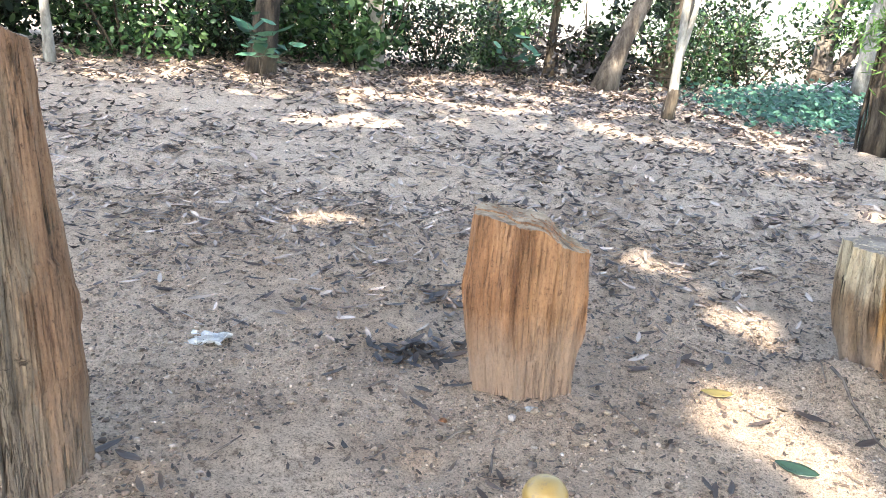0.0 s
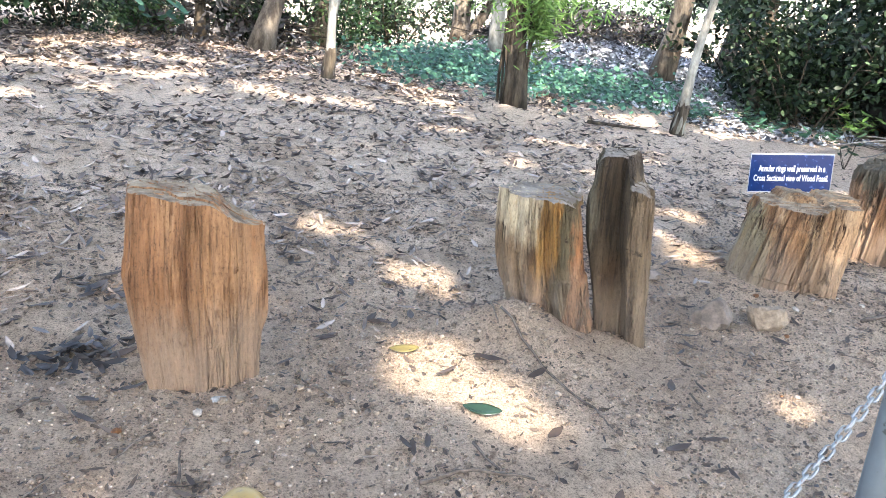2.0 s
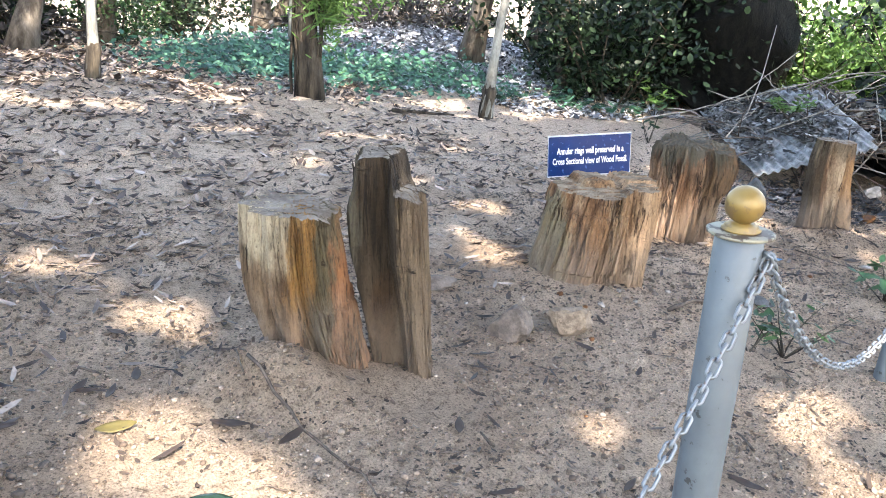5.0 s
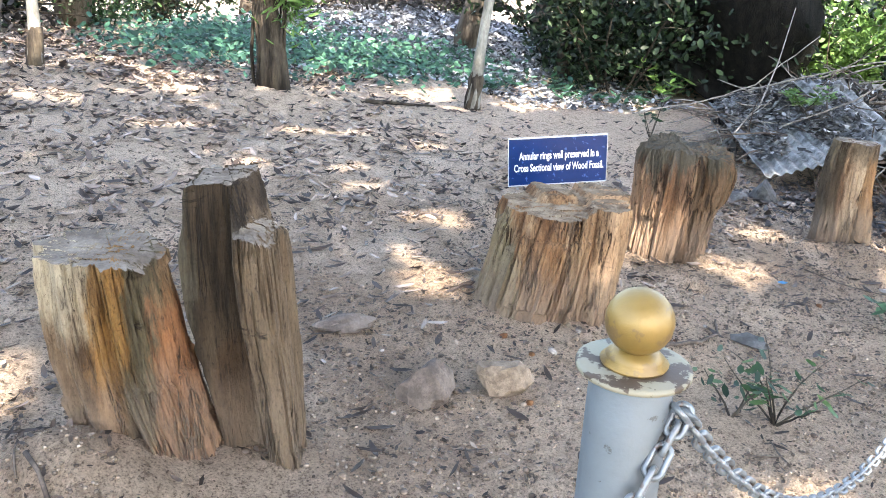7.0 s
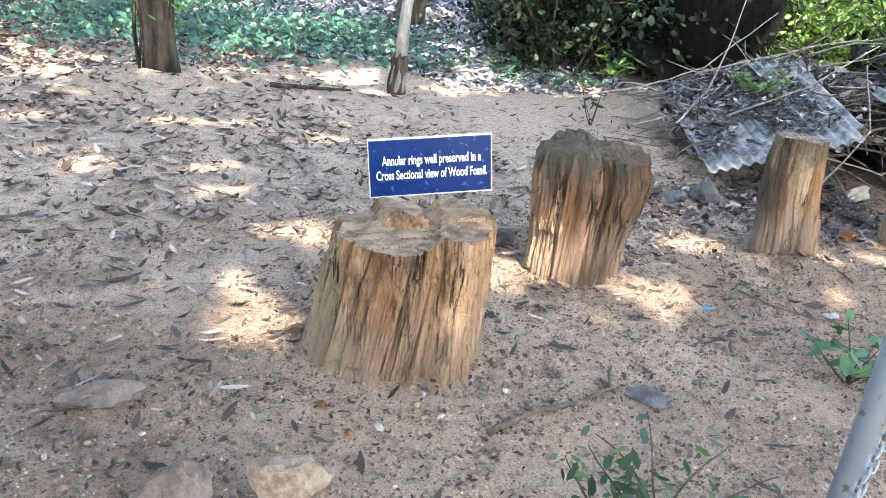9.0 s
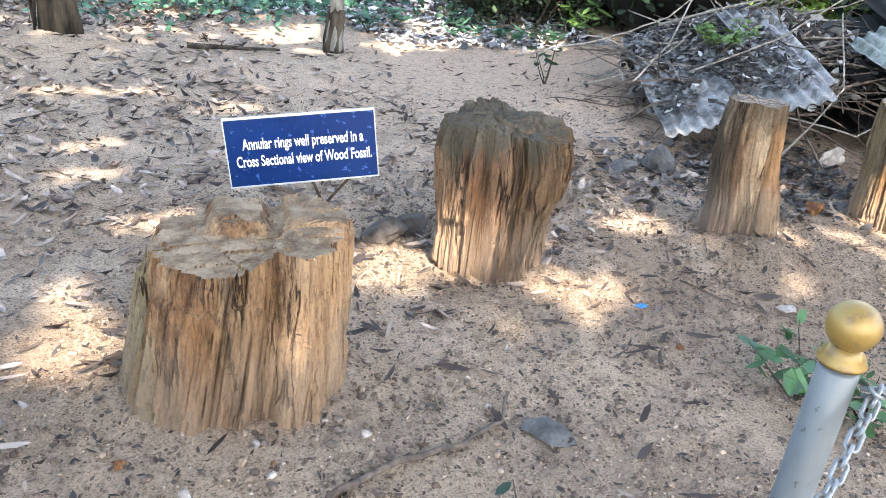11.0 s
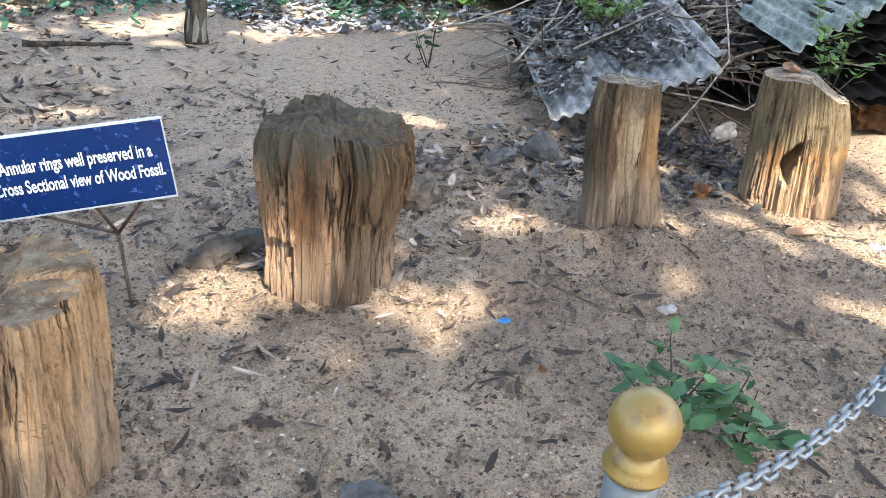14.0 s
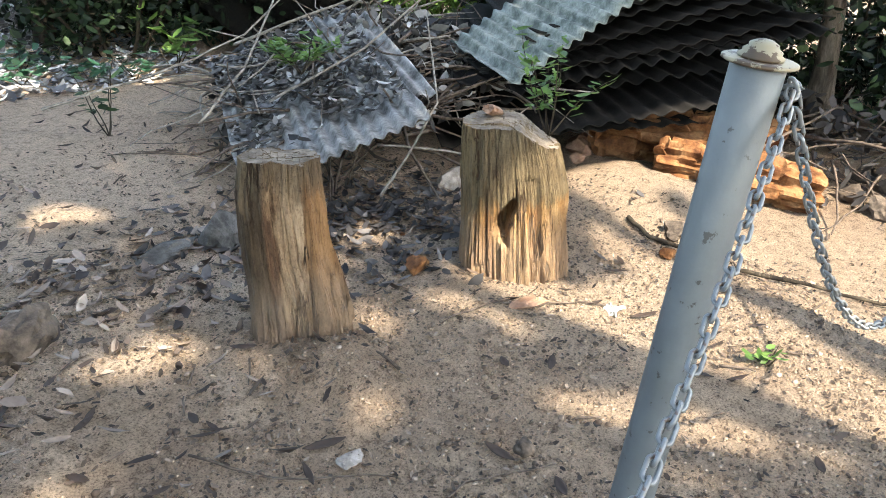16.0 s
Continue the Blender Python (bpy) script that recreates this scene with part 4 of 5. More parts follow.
# ---- corrugated sheets ----
def corrugated(label, origin, along, across, length, width, mat, wave=0.118, amp=0.024, sag=0.0, curl=0.0, seed=0, nu=12):
    """A wavy roofing sheet: ridges run along its length."""
    o, u, v = Vector(origin), Vector(along).normalized(), Vector(across).normalized()
    n = u.cross(v).normalized()
    if n.z < 0:
        n = -n
    verts, faces = [], []
    nv = int(width / wave * 10)
    thick = 0.007
    for side in (0, 1):
        for i in range(nu + 1):
            for j in range(nv + 1):
                s, t = i / nu, j / nv
                h = amp * math.cos(math.tau * t * width / wave) - 4 * sag * s * (1 - s) + curl * (t - 0.5) ** 2
                edge = 0.018 * noise.noise(Vector((t * 9, seed, side * 0.0))) if i in (0, nu) else 0
                e2 = 0.02 * noise.noise(Vector((s * 7, seed + 4, 0))) if j in (0, nv) else 0
                p = u * (s * length + edge) + v * (t * width + e2) + n * (h + 0.02 * noise.noise(Vector((s * 2, t * 2, seed))) - side * thick)
                verts.append(p)
    q, w = (nu + 1) * (nv + 1), nv + 1
    for i in range(nu):
        for j in range(nv):
            a = i * w + j
            faces.append((a, a + 1, a + w + 1, a + w))
            faces.append((q + a, q + a + w, q + a + w + 1, q + a + 1))
    for i in range(nu):
        for a, b in ((i * w, (i + 1) * w), ((i + 1) * w + nv, i * w + nv)):
            faces.append((a, b, q + b, q + a))
    for j in range(nv):
        for a, b in ((j + 1, j), (nu * w + j, nu * w + j + 1)):
            faces.append((a, b, q + b, q + a))
    ob = mesh_object("corrugated_sheet", verts, faces, mat)
    ob.location = o
    return tagged(ob, label, "roofing sheet", "heap of corrugated sheets")


rng = random.Random(11)
corrugated("grey corrugated roofing sheet half buried in dry leaves", (7.36, 4.97, -0.30), (1.2, 1.62, 0.28), (0.58, -0.70, 0.34), 2.1, 1.05, SHEET, wave=0.082, amp=0.014, seed=1)
corrugated("broken corrugated sheet lying over another", (8.10, 4.76, 0.02), (0.95, 1.5, 0.42), (0.62, -0.66, 0.10), 1.3, 0.42, SHEET, wave=0.082, amp=0.014, seed=2)
corrugated("pale corrugated sheet sloping up the heap", (8.74, 4.18, 0.08), (0.9, 1.5, 0.25), (0.80, -0.52, 0.50), 0.85, 1.6, SHEET_PALE, wave=0.09, amp=0.017, seed=3)
# leaning stack, its sheets coloured as dark as the shade they stand in
level = -0.42
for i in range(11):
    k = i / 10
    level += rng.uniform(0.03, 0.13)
    corrugated("old corrugated sheet in a leaning stack, coloured as in shade", (8.70 + 0.03 * i + rng.uniform(-0.16, 0.16), 4.54 - 0.02 * i + rng.uniform(-0.16, 0.16), level),
               (0.80, 0.75 + rng.uniform(-0.22, 0.22), 0.04 + 0.08 * rng.random()), (0.70 + rng.uniform(-0.05, 0.05), -0.78, 0.06 + 0.16 * k + rng.uniform(-0.03, 0.03)), 1.7, rng.uniform(1.9, 2.3), SHEET_SHADED, wave=rng.uniform(0.115, 0.15), seed=20 + i, nu=5, sag=rng.uniform(0.0, 0.07), amp=rng.uniform(0.009, 0.019), curl=rng.uniform(-0.16, 0.10))

# ---- fallen fossil logs, bricks and rocks ----


def lying_log(label, a, b, r, mat, seed):
    a, b = Vector(a), Vector(b)
    n, sides = 44, 48
    d = (b - a).normalized()
    s1 = d.cross(Vector((0, 0, 1))).normalized()
    s2 = s1.cross(d)
    verts, faces = [], []
    for i in range(n + 1):
        t = i / n
        c = a.lerp(b, t)
        k = 1 if 0 < i < n else 0.86
        for j in range(sides):
            q = math.tau * j / sides
            o = Vector((math.cos(q) * 1.4, math.sin(q) * 1.4, t * 2.2 + seed))
            f = k * (1 + 0.30 * noise.noise(o * 1.3) + 0.14 * noise.noise(o * 4) + 0.24 * noise.cell(o * 1.9) + 0.08 * noise.cell(o * 4.3) + 0.04 * noise.noise(Vector((o.x * 8, o.y * 8, t * 2 + seed))))
            verts.append(c + r * f * (math.cos(q) * s1 + 0.8 * math.sin(q) * s2) + d * 0.06 * noise.noise(o * 1.5) * (1 if i in (0, n) else 0))
    for i in range(n):
        for j in range(sides):
            m = (j + 1) % sides
            faces.append((i * sides + j, i * sides + m, (i + 1) * sides + m, (i + 1) * sides + j))
    faces += [tuple(range(sides - 1, -1, -1)), tuple(range(n * sides, (n + 1) * sides))]
    return tagged(mesh_object("fossil_log", verts, faces, mat, smooth=False), label, "fossil log", "fallen fossil logs")


lying_log("ochre petrified log lying on the soil", on_ground(9.85, 4.12, 0.16), on_ground(10.1, 2.95, 0.20), 0.22, ORANGE_ROCK, 1)
lying_log("broken petrified log in front of a longer one", on_ground(9.55, 3.58, 0.07), on_ground(9.72, 2.62, 0.10), 0.17, ORANGE_ROCK, 2)


def stone(label, x, y, sx, sy, sz, mat, seed, cut=0.15, lift=0.3, turn=0.0, tip=0.0, name="rock", detail=3, group=""):
    ob = mesh_object(name, *lump(random.Random(seed), sx, sy, sz, 0.55, detail, cut), mat, smooth=name != "rock")
    ob.matrix_basis = Matrix.Translation(on_ground(x, y, sz * lift)) @ pose(0, 0, 0, tip, 0, turn)
    return tagged(ob, label, "rock" if name == "rock" else name, group)


stone("rounded brown rock half sunk in soil", 2.90, 3.09, 0.10, 0.085, 0.10, GREY_BROWN_ROCK, 1, 0.25, 0.42)
stone("angular tan rock on the soil", 3.185, 3.03, 0.115, 0.08, 0.085, TAN_ROCK, 2, 0.32, 0.45)
stone("flat weathered rock lying in the soil", 2.86, 3.66, 0.13, 0.08, 0.035, GREY_BROWN_ROCK, 3, 0.3, 0.1)
stone("blue-grey slab of stone lying on soil", 4.60, 3.01, 0.085, 0.055, 0.028, SLATE_ROCK, 4, 0.45, 0.6, -42, 14)
stone("white quartz stone on the soil", 6.21, 3.25, 0.055, 0.045, 0.011, PALE_ROCK, 5, 0.5, 0.6, 20)
stone("grey rock lying behind the sign", 4.83, 4.42, 0.13, 0.09, 0.06, DARK_ROCK, 6, 0.4)
stone("dark rock lying beside a twig", 5.0, 4.46, 0.10, 0.08, 0.06, DARK_ROCK, 7, 0.2)
stone("brown wedge of rock in leaf litter", 5.90, 4.45, 0.17, 0.11, 0.09, ROCK, 8, 0.3, 0.4, 20)
stone("grey angular rock in leaf litter", 7.00, 4.72, 0.13, 0.10, 0.12, SLATE_ROCK, 9, 0.3)
stone("grey flat rock beside a boulder", 6.72, 4.78, 0.16, 0.07, 0.05, SLATE_ROCK, 10, 0.3)
stone("dark broken rock on sunlit soil", 8.62, 3.10, 0.09, 0.07, 0.07, ROCK, 11, 0.3)
stone("flat ochre chip on sunlit soil", 7.40, 3.30, 0.075, 0.04, 0.025, BRICK, 12, 0.3, 0.6, -35)
stone("ochre stone leaning on a stump", 7.36, 3.86, 0.075, 0.05, 0.045, ORANGE_ROCK, 13, 0.25, 0.5, 30)
stone("small ochre stone on sunlit soil", 8.35, 3.05, 0.05, 0.04, 0.04, ORANGE_ROCK, 14, 0.2)
stone("pale boulder among dead leaves", 8.46, 4.42, 0.12, 0.08, 0.08, PALE_ROCK, 15, 0.25)
for i, (x, y, s) in enumerate(((9.42, 4.30, 0.10), (9.62, 4.16, 0.11), (9.78, 4.20, 0.12), (9.30, 4.45, 0.09), (9.15, 4.42, 0.08), (9.38, 4.05, 0.07))):
    stone("weathered reddish brick lump by the sheets", x, y, s, s * 0.75, s * 0.7, BRICK, 30 + i, 0.35, 0.5, 40 * i, group="brick lumps")
for i in range(7):
    stone("rubble rock in the shade", 9.9 + 0.16 * i, 2.3 + 0.22 * math.sin(i * 2.1), 0.11, 0.09, 0.08, ROCK, 50 + i, 0.3, 0.4, 50 * i, group="shaded rubble")

# ---- twigs and sticks ----


def stick(label, pts, r, mat=TWIG, name="twig", lift=0.006):
    p = [on_ground(x, y, lift + r) for x, y in pts]
    fine = []
    for a, b in zip(p, p[1:]):
        for k in range(4):
            q = a.lerp(b, k / 4)
            fine.append(Vector((q.x, q.y, ground_z(q.x, q.y) + r + lift)) + Vector((noise.noise(q * 9), noise.noise(q * 9 + Vector((3, 0, 0))), 0)) * 0.012)
    fine.append(p[-1])
    n = len(fine)
    return tagged(mesh_object(name, *tube_data(fine, [r * (1 - 0.6 * i / n) for i in range(n)], 7, 0.3), mat), label, "twig", "fallen twigs")


stick("long curved dry stick on the soil", [(3.86, 3.02), (4.014, 3.06), (4.3, 3.06), (4.50, 3.12), (4.60, 3.22)], 0.012)
stick("thin dry twig on the soil", [(1.00, 2.16), (1.127, 2.178), (1.25, 2.16), (1.375, 2.123)], 0.008)
stick("forked dry twig on the soil", [(1.66, 2.98), (1.72, 2.7), (1.8, 2.45), (1.78, 2.3)], 0.006)
stick("fallen dark stick near the trees", [(5.05, 7.75), (5.414, 7.68), (5.75, 7.62)], 0.022, BARK_DARK)
# dark tube standing in for a cast shadow line on the soil
stick("long dark shadow line on sunlit soil, built as a stick", [(8.60, 3.36), (8.48, 3.19), (8.42, 2.76), (8.45, 2.43), (8.51, 2.1), (8.62, 1.8)], 0.014, BARK_DARK)
stick("thin twig on sunlit soil", [(7.02, 3.50), (7.3, 3.42), (7.5, 3.2), (7.65, 3.02)], 0.005)
stick("thin bent twig on shaded soil", [(5.85, 2.92), (6.1, 2.95), (6.35, 2.92), (6.6, 2.75)], 0.005)
stick("dry stick lying under the bollard", [(5.9, 3.6), (6.0, 3.35), (6.25, 3.1)], 0.005)
trng = random.Random(4)
for i in range(120):
    x, y = trng.uniform(-0.6, 8.6), trng.uniform(2.0, 6.5)
    a, ln = trng.uniform(0, math.tau), trng.uniform(0.05, 0.16)
    stick("short dry twig on the soil", [(x, y), (x + ln * math.cos(a), y + ln * math.sin(a))], trng.uniform(0.003, 0.007))


# ---- trees ----
def limb_points(a, d, length, n, rng, droop=0.0, kink=0.12):
    out, p, d = [Vector(a)], Vector(a), Vector(d).normalized()
    for i in range(n):
        d = (d + Vector((rng.uniform(-kink, kink), rng.uniform(-kink, kink), rng.uniform(-kink, kink) - droop))).normalized()
        p = p + d * (length / n)
        out.append(p)
    return out


def tree(label, x, y, r, lean, height, bark, seed, leaf=GREEN, crown=260, crown_r=1.3, fork=None, base_bark=None, group="trees at the clearing's edge"):
    rng = random.Random(seed)
    t = tagged(empty("tree", Matrix.Translation(on_ground(x, y, -0.08))), label, "tree", group)
    n = 14
    pts = [Vector((lean[0] * k / n + 0.5 * r * math.sin(k * 0.9 + seed), lean[1] * k / n + 0.5 * r * math.cos(k * 0.7 + seed), height * k / n)) for k in range(n + 1)]
    radii = [r * (1.45 if k == 0 else 1.1 if k == 1 else 1 - 0.55 * k / n) for k in range(n + 1)]
    mesh_object("trunk", *tube_data(pts, radii, 14, 0.22), bark, t)
    if base_bark:
        mesh_object("bark_collar", *tube_data([pts[0], pts[0].lerp(pts[1], 0.5), pts[1], pts[1].lerp(pts[2], 0.2)], [r * 1.6, r * 1.4, r * 1.25, r * 1.05], 12, 0.5), base_bark, t, "dark rough bark at the foot")
    places = []
    for k in range(7):
        f = rng.uniform(0.62, 1.0)
        p = pts[int(f * n)]
        a = k * 2.4 + rng.random()
        lp = limb_points(p, (math.cos(a), math.sin(a), 0.55), crown_r * rng.uniform(0.7, 1.2), 6, rng)
        mesh_object("limb", *tube_data(lp, [r * 0.4 * (1 - 0.13 * i) for i in range(7)], 7), bark, t)
        for i in range(crown // 7):
            q = rng.choice(lp[2:])
            g = Vector((rng.gauss(0, 1), rng.gauss(0, 1), rng.gauss(0, 0.6)))
            places.append((q + g * crown_r * 0.28, None))
    if fork:
        z, dx, dy, top = fork
        lp = bend(pts[int(z * n)], Vector((dx, dy, top)), 0.08, 8)
        mesh_object("limb", *tube_data(lp, [r * 0.7 * (1 - 0.06 * i) for i in range(9)], 10, 0.2), bark, t)
    mesh_object("crown", *leaves_data(places, rng, 0.22, 0.12), leaf, t)
    return t


tree("slim grey-barked tree at the edge of the clearing", 2.365, 8.86, 0.048, (0.42, 0.3, 0), 4.6, BARK_PALE, 1, base_bark=BARK_DARK, fork=(0.16, 0.55, 0.1, 3.2))
tree2 = tree("dark ridged tree hung with leafy shoots", 4.185, 8.02, 0.105, (0.28, 0.1, 0), 5.0, BARK_DARK, 2, crown=420, crown_r=1.7)
tree("pale slim tree leaning slightly", 6.29, 7.80, 0.055, (0.95, 0.1, 0), 5.2, BARK_PALE, 3, base_bark=BARK_DARK)
tree("leaning grey-brown tree behind the clearing", 2.21, 11.9, 0.135, (1.9, 0.6, 0), 6.0, BARK, 4)
tree("dark upright tree in the thicket", -2.03, 8.9, 0.13, (0.02, 0.3, 0), 6.0, BARK_DARK, 5, GREEN_SHADED)
tree("pale grey upright tree in the thicket", -1.08, 10.7, 0.12, (-0.15, 0.2, 0), 6.0, BARK_PALE, 6, GREEN_SHADED)
tree("grey upright tree deep in the thicket", 0.53, 13.2, 0.13, (0.1, 0.2, 0), 6.0, BARK, 7)
tree("thin pale tree at the clearing's edge", -3.95, 8.0, 0.045, (0.12, 0.2, 0), 4.5, BARK_PALE, 8)
tree("forked grey tree behind green creeper", 6.35, 14.6, 0.16, (0.9, 0.3, 0), 6.0, BARK, 9, fork=(0.05, 2.4, 0.3, 3.5))
tree("pale grey tree beside the bank", 6.0, 12.1, 0.11, (0.1, 0.2, 0), 6.0, BARK_PALE, 10)
tree("grey tree rooted on the leafy bank", 10.7, 12.1, 0.15, (0.5, 0.1, 0), 6.0, BARK, 12)
# wide trunk filling the dark hollow, deep shade painted into its bark
old_tree = tree("old tree choked with vines, coloured as in deep shade", 11.0, 8.4, 0.92, (0.0, 0.2, 0), 6.0, BARK_SHADED, 13, GREEN_SHADED, 500)
tree("brown slender tree behind the sheet stack", 11.25, 3.0, 0.085, (0.25, 0.1, 0), 5.0, BARK, 14)
tree("thin dark tree in the thicket", 1.4, 12.6, 0.07, (0.5, 0.1, 0), 5.5, BARK_DARK, 15)
tree("thin dark tree in deep shade", 8.9, 9.4, 0.08, (0.35, 0.1, 0), 5.5, BARK_DARK, 16, GREEN_SHADED)

# leafy shoots on the dark tree
srng = random.Random(3)
pl = []
for i in range(1700):
    a, h = srng.uniform(0, math.tau), srng.gauss(1.15, 0.24)
    rr = abs(srng.gauss(0, 0.5)) * min(1.0, 0.3 + 1.3 * max(0.0, h - 0.75))
    pl.append((Vector((0.08 + rr * math.cos(a) + 0.12, rr * math.sin(a) - 0.15, h)), None))
mesh_object("leafy_growth", *leaves_data(pl, srng, 0.13, 0.022), GREEN_FRESH, tree2, "fresh feathery green shoots")

# leaves of the vines on the old dark tree
pl = []
for i in range(900):
    a, h = srng.uniform(0, math.tau), srng.uniform(0.2, 4.0)
    rr = 0.98 + abs(srng.gauss(0, 0.10))
    pl.append((Vector((rr * math.cos(a), rr * math.sin(a), h)), Vector((math.cos(a), math.sin(a), 0.4))))
mesh_object("vine_leaves", *leaves_data(pl, srng, 0.12, 0.06, 0.25, 0.6), GREEN_SHADED, old_tree, "dark leaves of climbing vines")
# thin vines hanging along the dark tree's trunk
for k in range(9):
    a = k * 0.7 + srng.uniform(-0.2, 0.2)
    pts = [Vector((0.14 * math.cos(a) + 0.28 * h / 5.0 + srng.uniform(-0.03, 0.03), 0.14 * math.sin(a) + srng.uniform(-0.03, 0.03), h)) for h in np.arange(0.05, 2.6, 0.32)]
    mesh_object("vine", *tube_data(pts, [srng.uniform(0.008, 0.016)] * len(pts), 6, 0.3), BARK_DARK, tree2)

# ---- canopy trees added to shade the clearing, crowns out of view ----
# openings in the crowns, by where their light reaches the soil: x, y, half width, half depth
LIGHT_NEAR = [(1.30, 2.85, 0.10, 0.20), (1.38, 2.62, 0.09, 0.14), (1.48, 2.40, 0.11, 0.09), (1.52, 3.68, 0.16, 0.14), (2.78, 2.40, 0.12, 0.05), (3.62, 2.15, 0.30, 0.12),
              (3.25, 1.72, 0.3, 0.15), (1.25, 4.32, 0.12, 0.09), (3.46, 3.95, 0.10, 0.16), (3.92, 4.75, 0.16, 0.10), (4.65, 4.14, 0.12, 0.10), (5.33, 3.68, 0.16, 0.13), (4.93, 4.24, 0.07, 0.05), (4.97, 4.06, 0.14, 0.09),
              (3.98, 3.50, 0.13, 0.0), (6.13, 4.10, 0.14, 0.07), (6.68, 5.43, 0.18, 0.10)]
LIGHT_SUNNY = [(6.86, 3.68, 0.10, 0.09), (7.44, 4.25, 0.16, 0.08), (7.42, 3.55, 0.24, 0.18), (7.45, 3.25, 0.22, 0.16), (7.75, 2.95, 0.40, 0.22), (8.35, 2.60, 1.0, 0.62), (7.9, 2.1, 0.7, 0.35),
               (9.25, 3.60, 0.5, 0.38), (9.6, 3.1, 0.45, 0.4), (7.92, 3.78, 0.18, 0.16), (6.4, 3.32, 0.10, 0.05), (8.9, 1.9, 1.2, 0.4), (8.3, 2.9, 0.5, 0.2), (8.6, 3.4, 0.35, 0.15), (7.2, 2.4, 0.35, 0.15), (9.7, 2.5, 0.5, 0.5), (6.95, 2.75, 0.25, 0.08)]
LIGHT_FAR = [(2.95, 6.95, 0.35, 0.16), (-0.65, 7.05, 0.28, 0.30), (-1.05, 6.75, 0.22, 0.14), (0.05, 7.5, 0.20, 0.08), (-0.6, 4.37, 0.22, 0.10), (-1.85, 7.6, 0.3, 0.1), (3.80, 5.40, 0.20, 0.12),
             (3.95, 6.78, 0.30, 0.12), (3.5, 4.35, 0.10, 0.07), (4.3, 6.7, 0.3, 0.10), (3.9, 5.78, 0.16, 0.08), (3.3, 5.9, 0.12, 0.06), (4.9, 6.3, 0.3, 0.05), (-3.2, 7.6, 0.5, 0.2), (5.6, 9.6, 0.5, 0.2), (12.5, 7.6, 1.4, 1.4), (8.6, 11.2, 0.8, 0.25)]
OPENINGS = LIGHT_NEAR + LIGHT_SUNNY + [(a, b, rx * 0.75, ry * 0.6) for a, b, rx, ry in LIGHT_FAR]


def lit(x, y, pad=0.10):
    w = 0.06 * noise.noise(Vector((x * 4, y * 4, 1)))
    return any(((x - a) / (rx + pad + w)) ** 2 + ((y - b) / (ry + pad + w)) ** 2 < 1 for a, b, rx, ry in OPENINGS)


# trunks made up to carry the crowns, the first four behind the camera
CANOPY = [("broad unseen tree added to shade the clearing", -3.6, -3.0, 0.22, 21), ("broad unseen tree added for shade beside the path", 1.2, -4.2, 0.25, 22), ("tall unseen tree added for shade behind the chain fence", 6.2, -4.4, 0.24, 23),
          ("unseen tree added for shade at the end of the path", 11.2, -2.6, 0.22, 24), ("tree added for shade inside the thicket", -2.8, 6.4 + 5.4, 0.2, 25), ("tall tree added for shade by the bank", 8.2, 10.6, 0.16, 26), ("tree added for shade beyond the clearing", 3.4, 13.4, 0.2, 27)]
crown_places = {i: [] for i in range(len(CANOPY))}
crng = random.Random(8)
for layer in range(2):
    for gx in np.arange(-4.8, 13.2, 0.15):
        for gy in np.arange(-4.0, 13.5, 0.15):
            x, y = gx + crng.uniform(-0.075, 0.075), gy + crng.uniform(-0.075, 0.075)
            if lit(x, y) or (y < 0.4 and (layer or noise.noise(Vector((x * 0.8, y * 0.8, 2))) > 0.0)) or (layer and y > 7.6 and not 9.3 < x < 12.2) or (y > 7.6 and noise.noise(Vector((x * 1.6, y * 1.6, 6))) > 0.12 and not 9.3 < x < 12.2):
                continue
            h = 9.0 + 1.0 * noise.noise(Vector((x * 0.35, y * 0.35, layer * 3.0))) + layer * 1.1 + crng.uniform(-0.2, 0.2)
            s = (h - ground_base(x, y)) / -SUN.z
            p = Vector((x, y, ground_base(x, y))) - SUN * s
            i = min(range(len(CANOPY)), key=lambda k: (p.x - CANOPY[k][1]) ** 2 + (p.y - CANOPY[k][2]) ** 2)
            crown_places[i].append(p)
for i, (label, x, y, r, seed) in enumerate(CANOPY):
    rng = random.Random(seed)
    foot = on_ground(x, y, -0.1)
    t = tagged(empty("tree", Matrix.Translation(foot)), label, "tree", "shade trees")
    mesh_object("trunk", *tube_data([Vector((0.15 * math.sin(k), 0.15 * math.cos(k), 0.78 * k)) for k in range(11)], [r * (1.4 if k == 0 else 1 - 0.05 * k) for k in range(11)], 16, 0.2), BARK, t)
    for k in range(9):
        if not crown_places[i]:
            break
        end = rng.choice(crown_places[i]) - foot
        mesh_object("limb", *tube_data(bend(Vector((0, 0, 5.8 + 0.16 * k)), end, -0.3, 8, 0.08, rng), [r * 0.42 * (1 - 0.1 * j) for j in range(9)], 8), BARK, t)
    mesh_object("crown", *leaves_data([(p - foot, -SUN) for p in crown_places[i]], rng, 0.34, 0.24, 0.15, 0.5), GREEN, t)

# ---- thicket ----


def shrub_mesh(seed, height, width, count, leaf_len, leaf_w):
    rng = random.Random(seed)
    stems, places = [], []
    for k in range(9):
        a = k * 2.4 + rng.random()
        lp = limb_points((0.15 * math.cos(a), 0.15 * math.sin(a), -0.05), (0.5 * math.cos(a), 0.5 * math.sin(a), 1), height * rng.uniform(0.7, 1.1), 7, rng, 0.0, 0.2)
        stems.append(tube_data(lp, [0.02 * (1 - 0.12 * i) for i in range(8)], 5))
        for b in range(4):
            q = rng.choice(lp[1:])
            sp = limb_points(q, (rng.gauss(0, 1), rng.gauss(0, 1), 0.3), width * 0.6, 4, rng, 0.08)
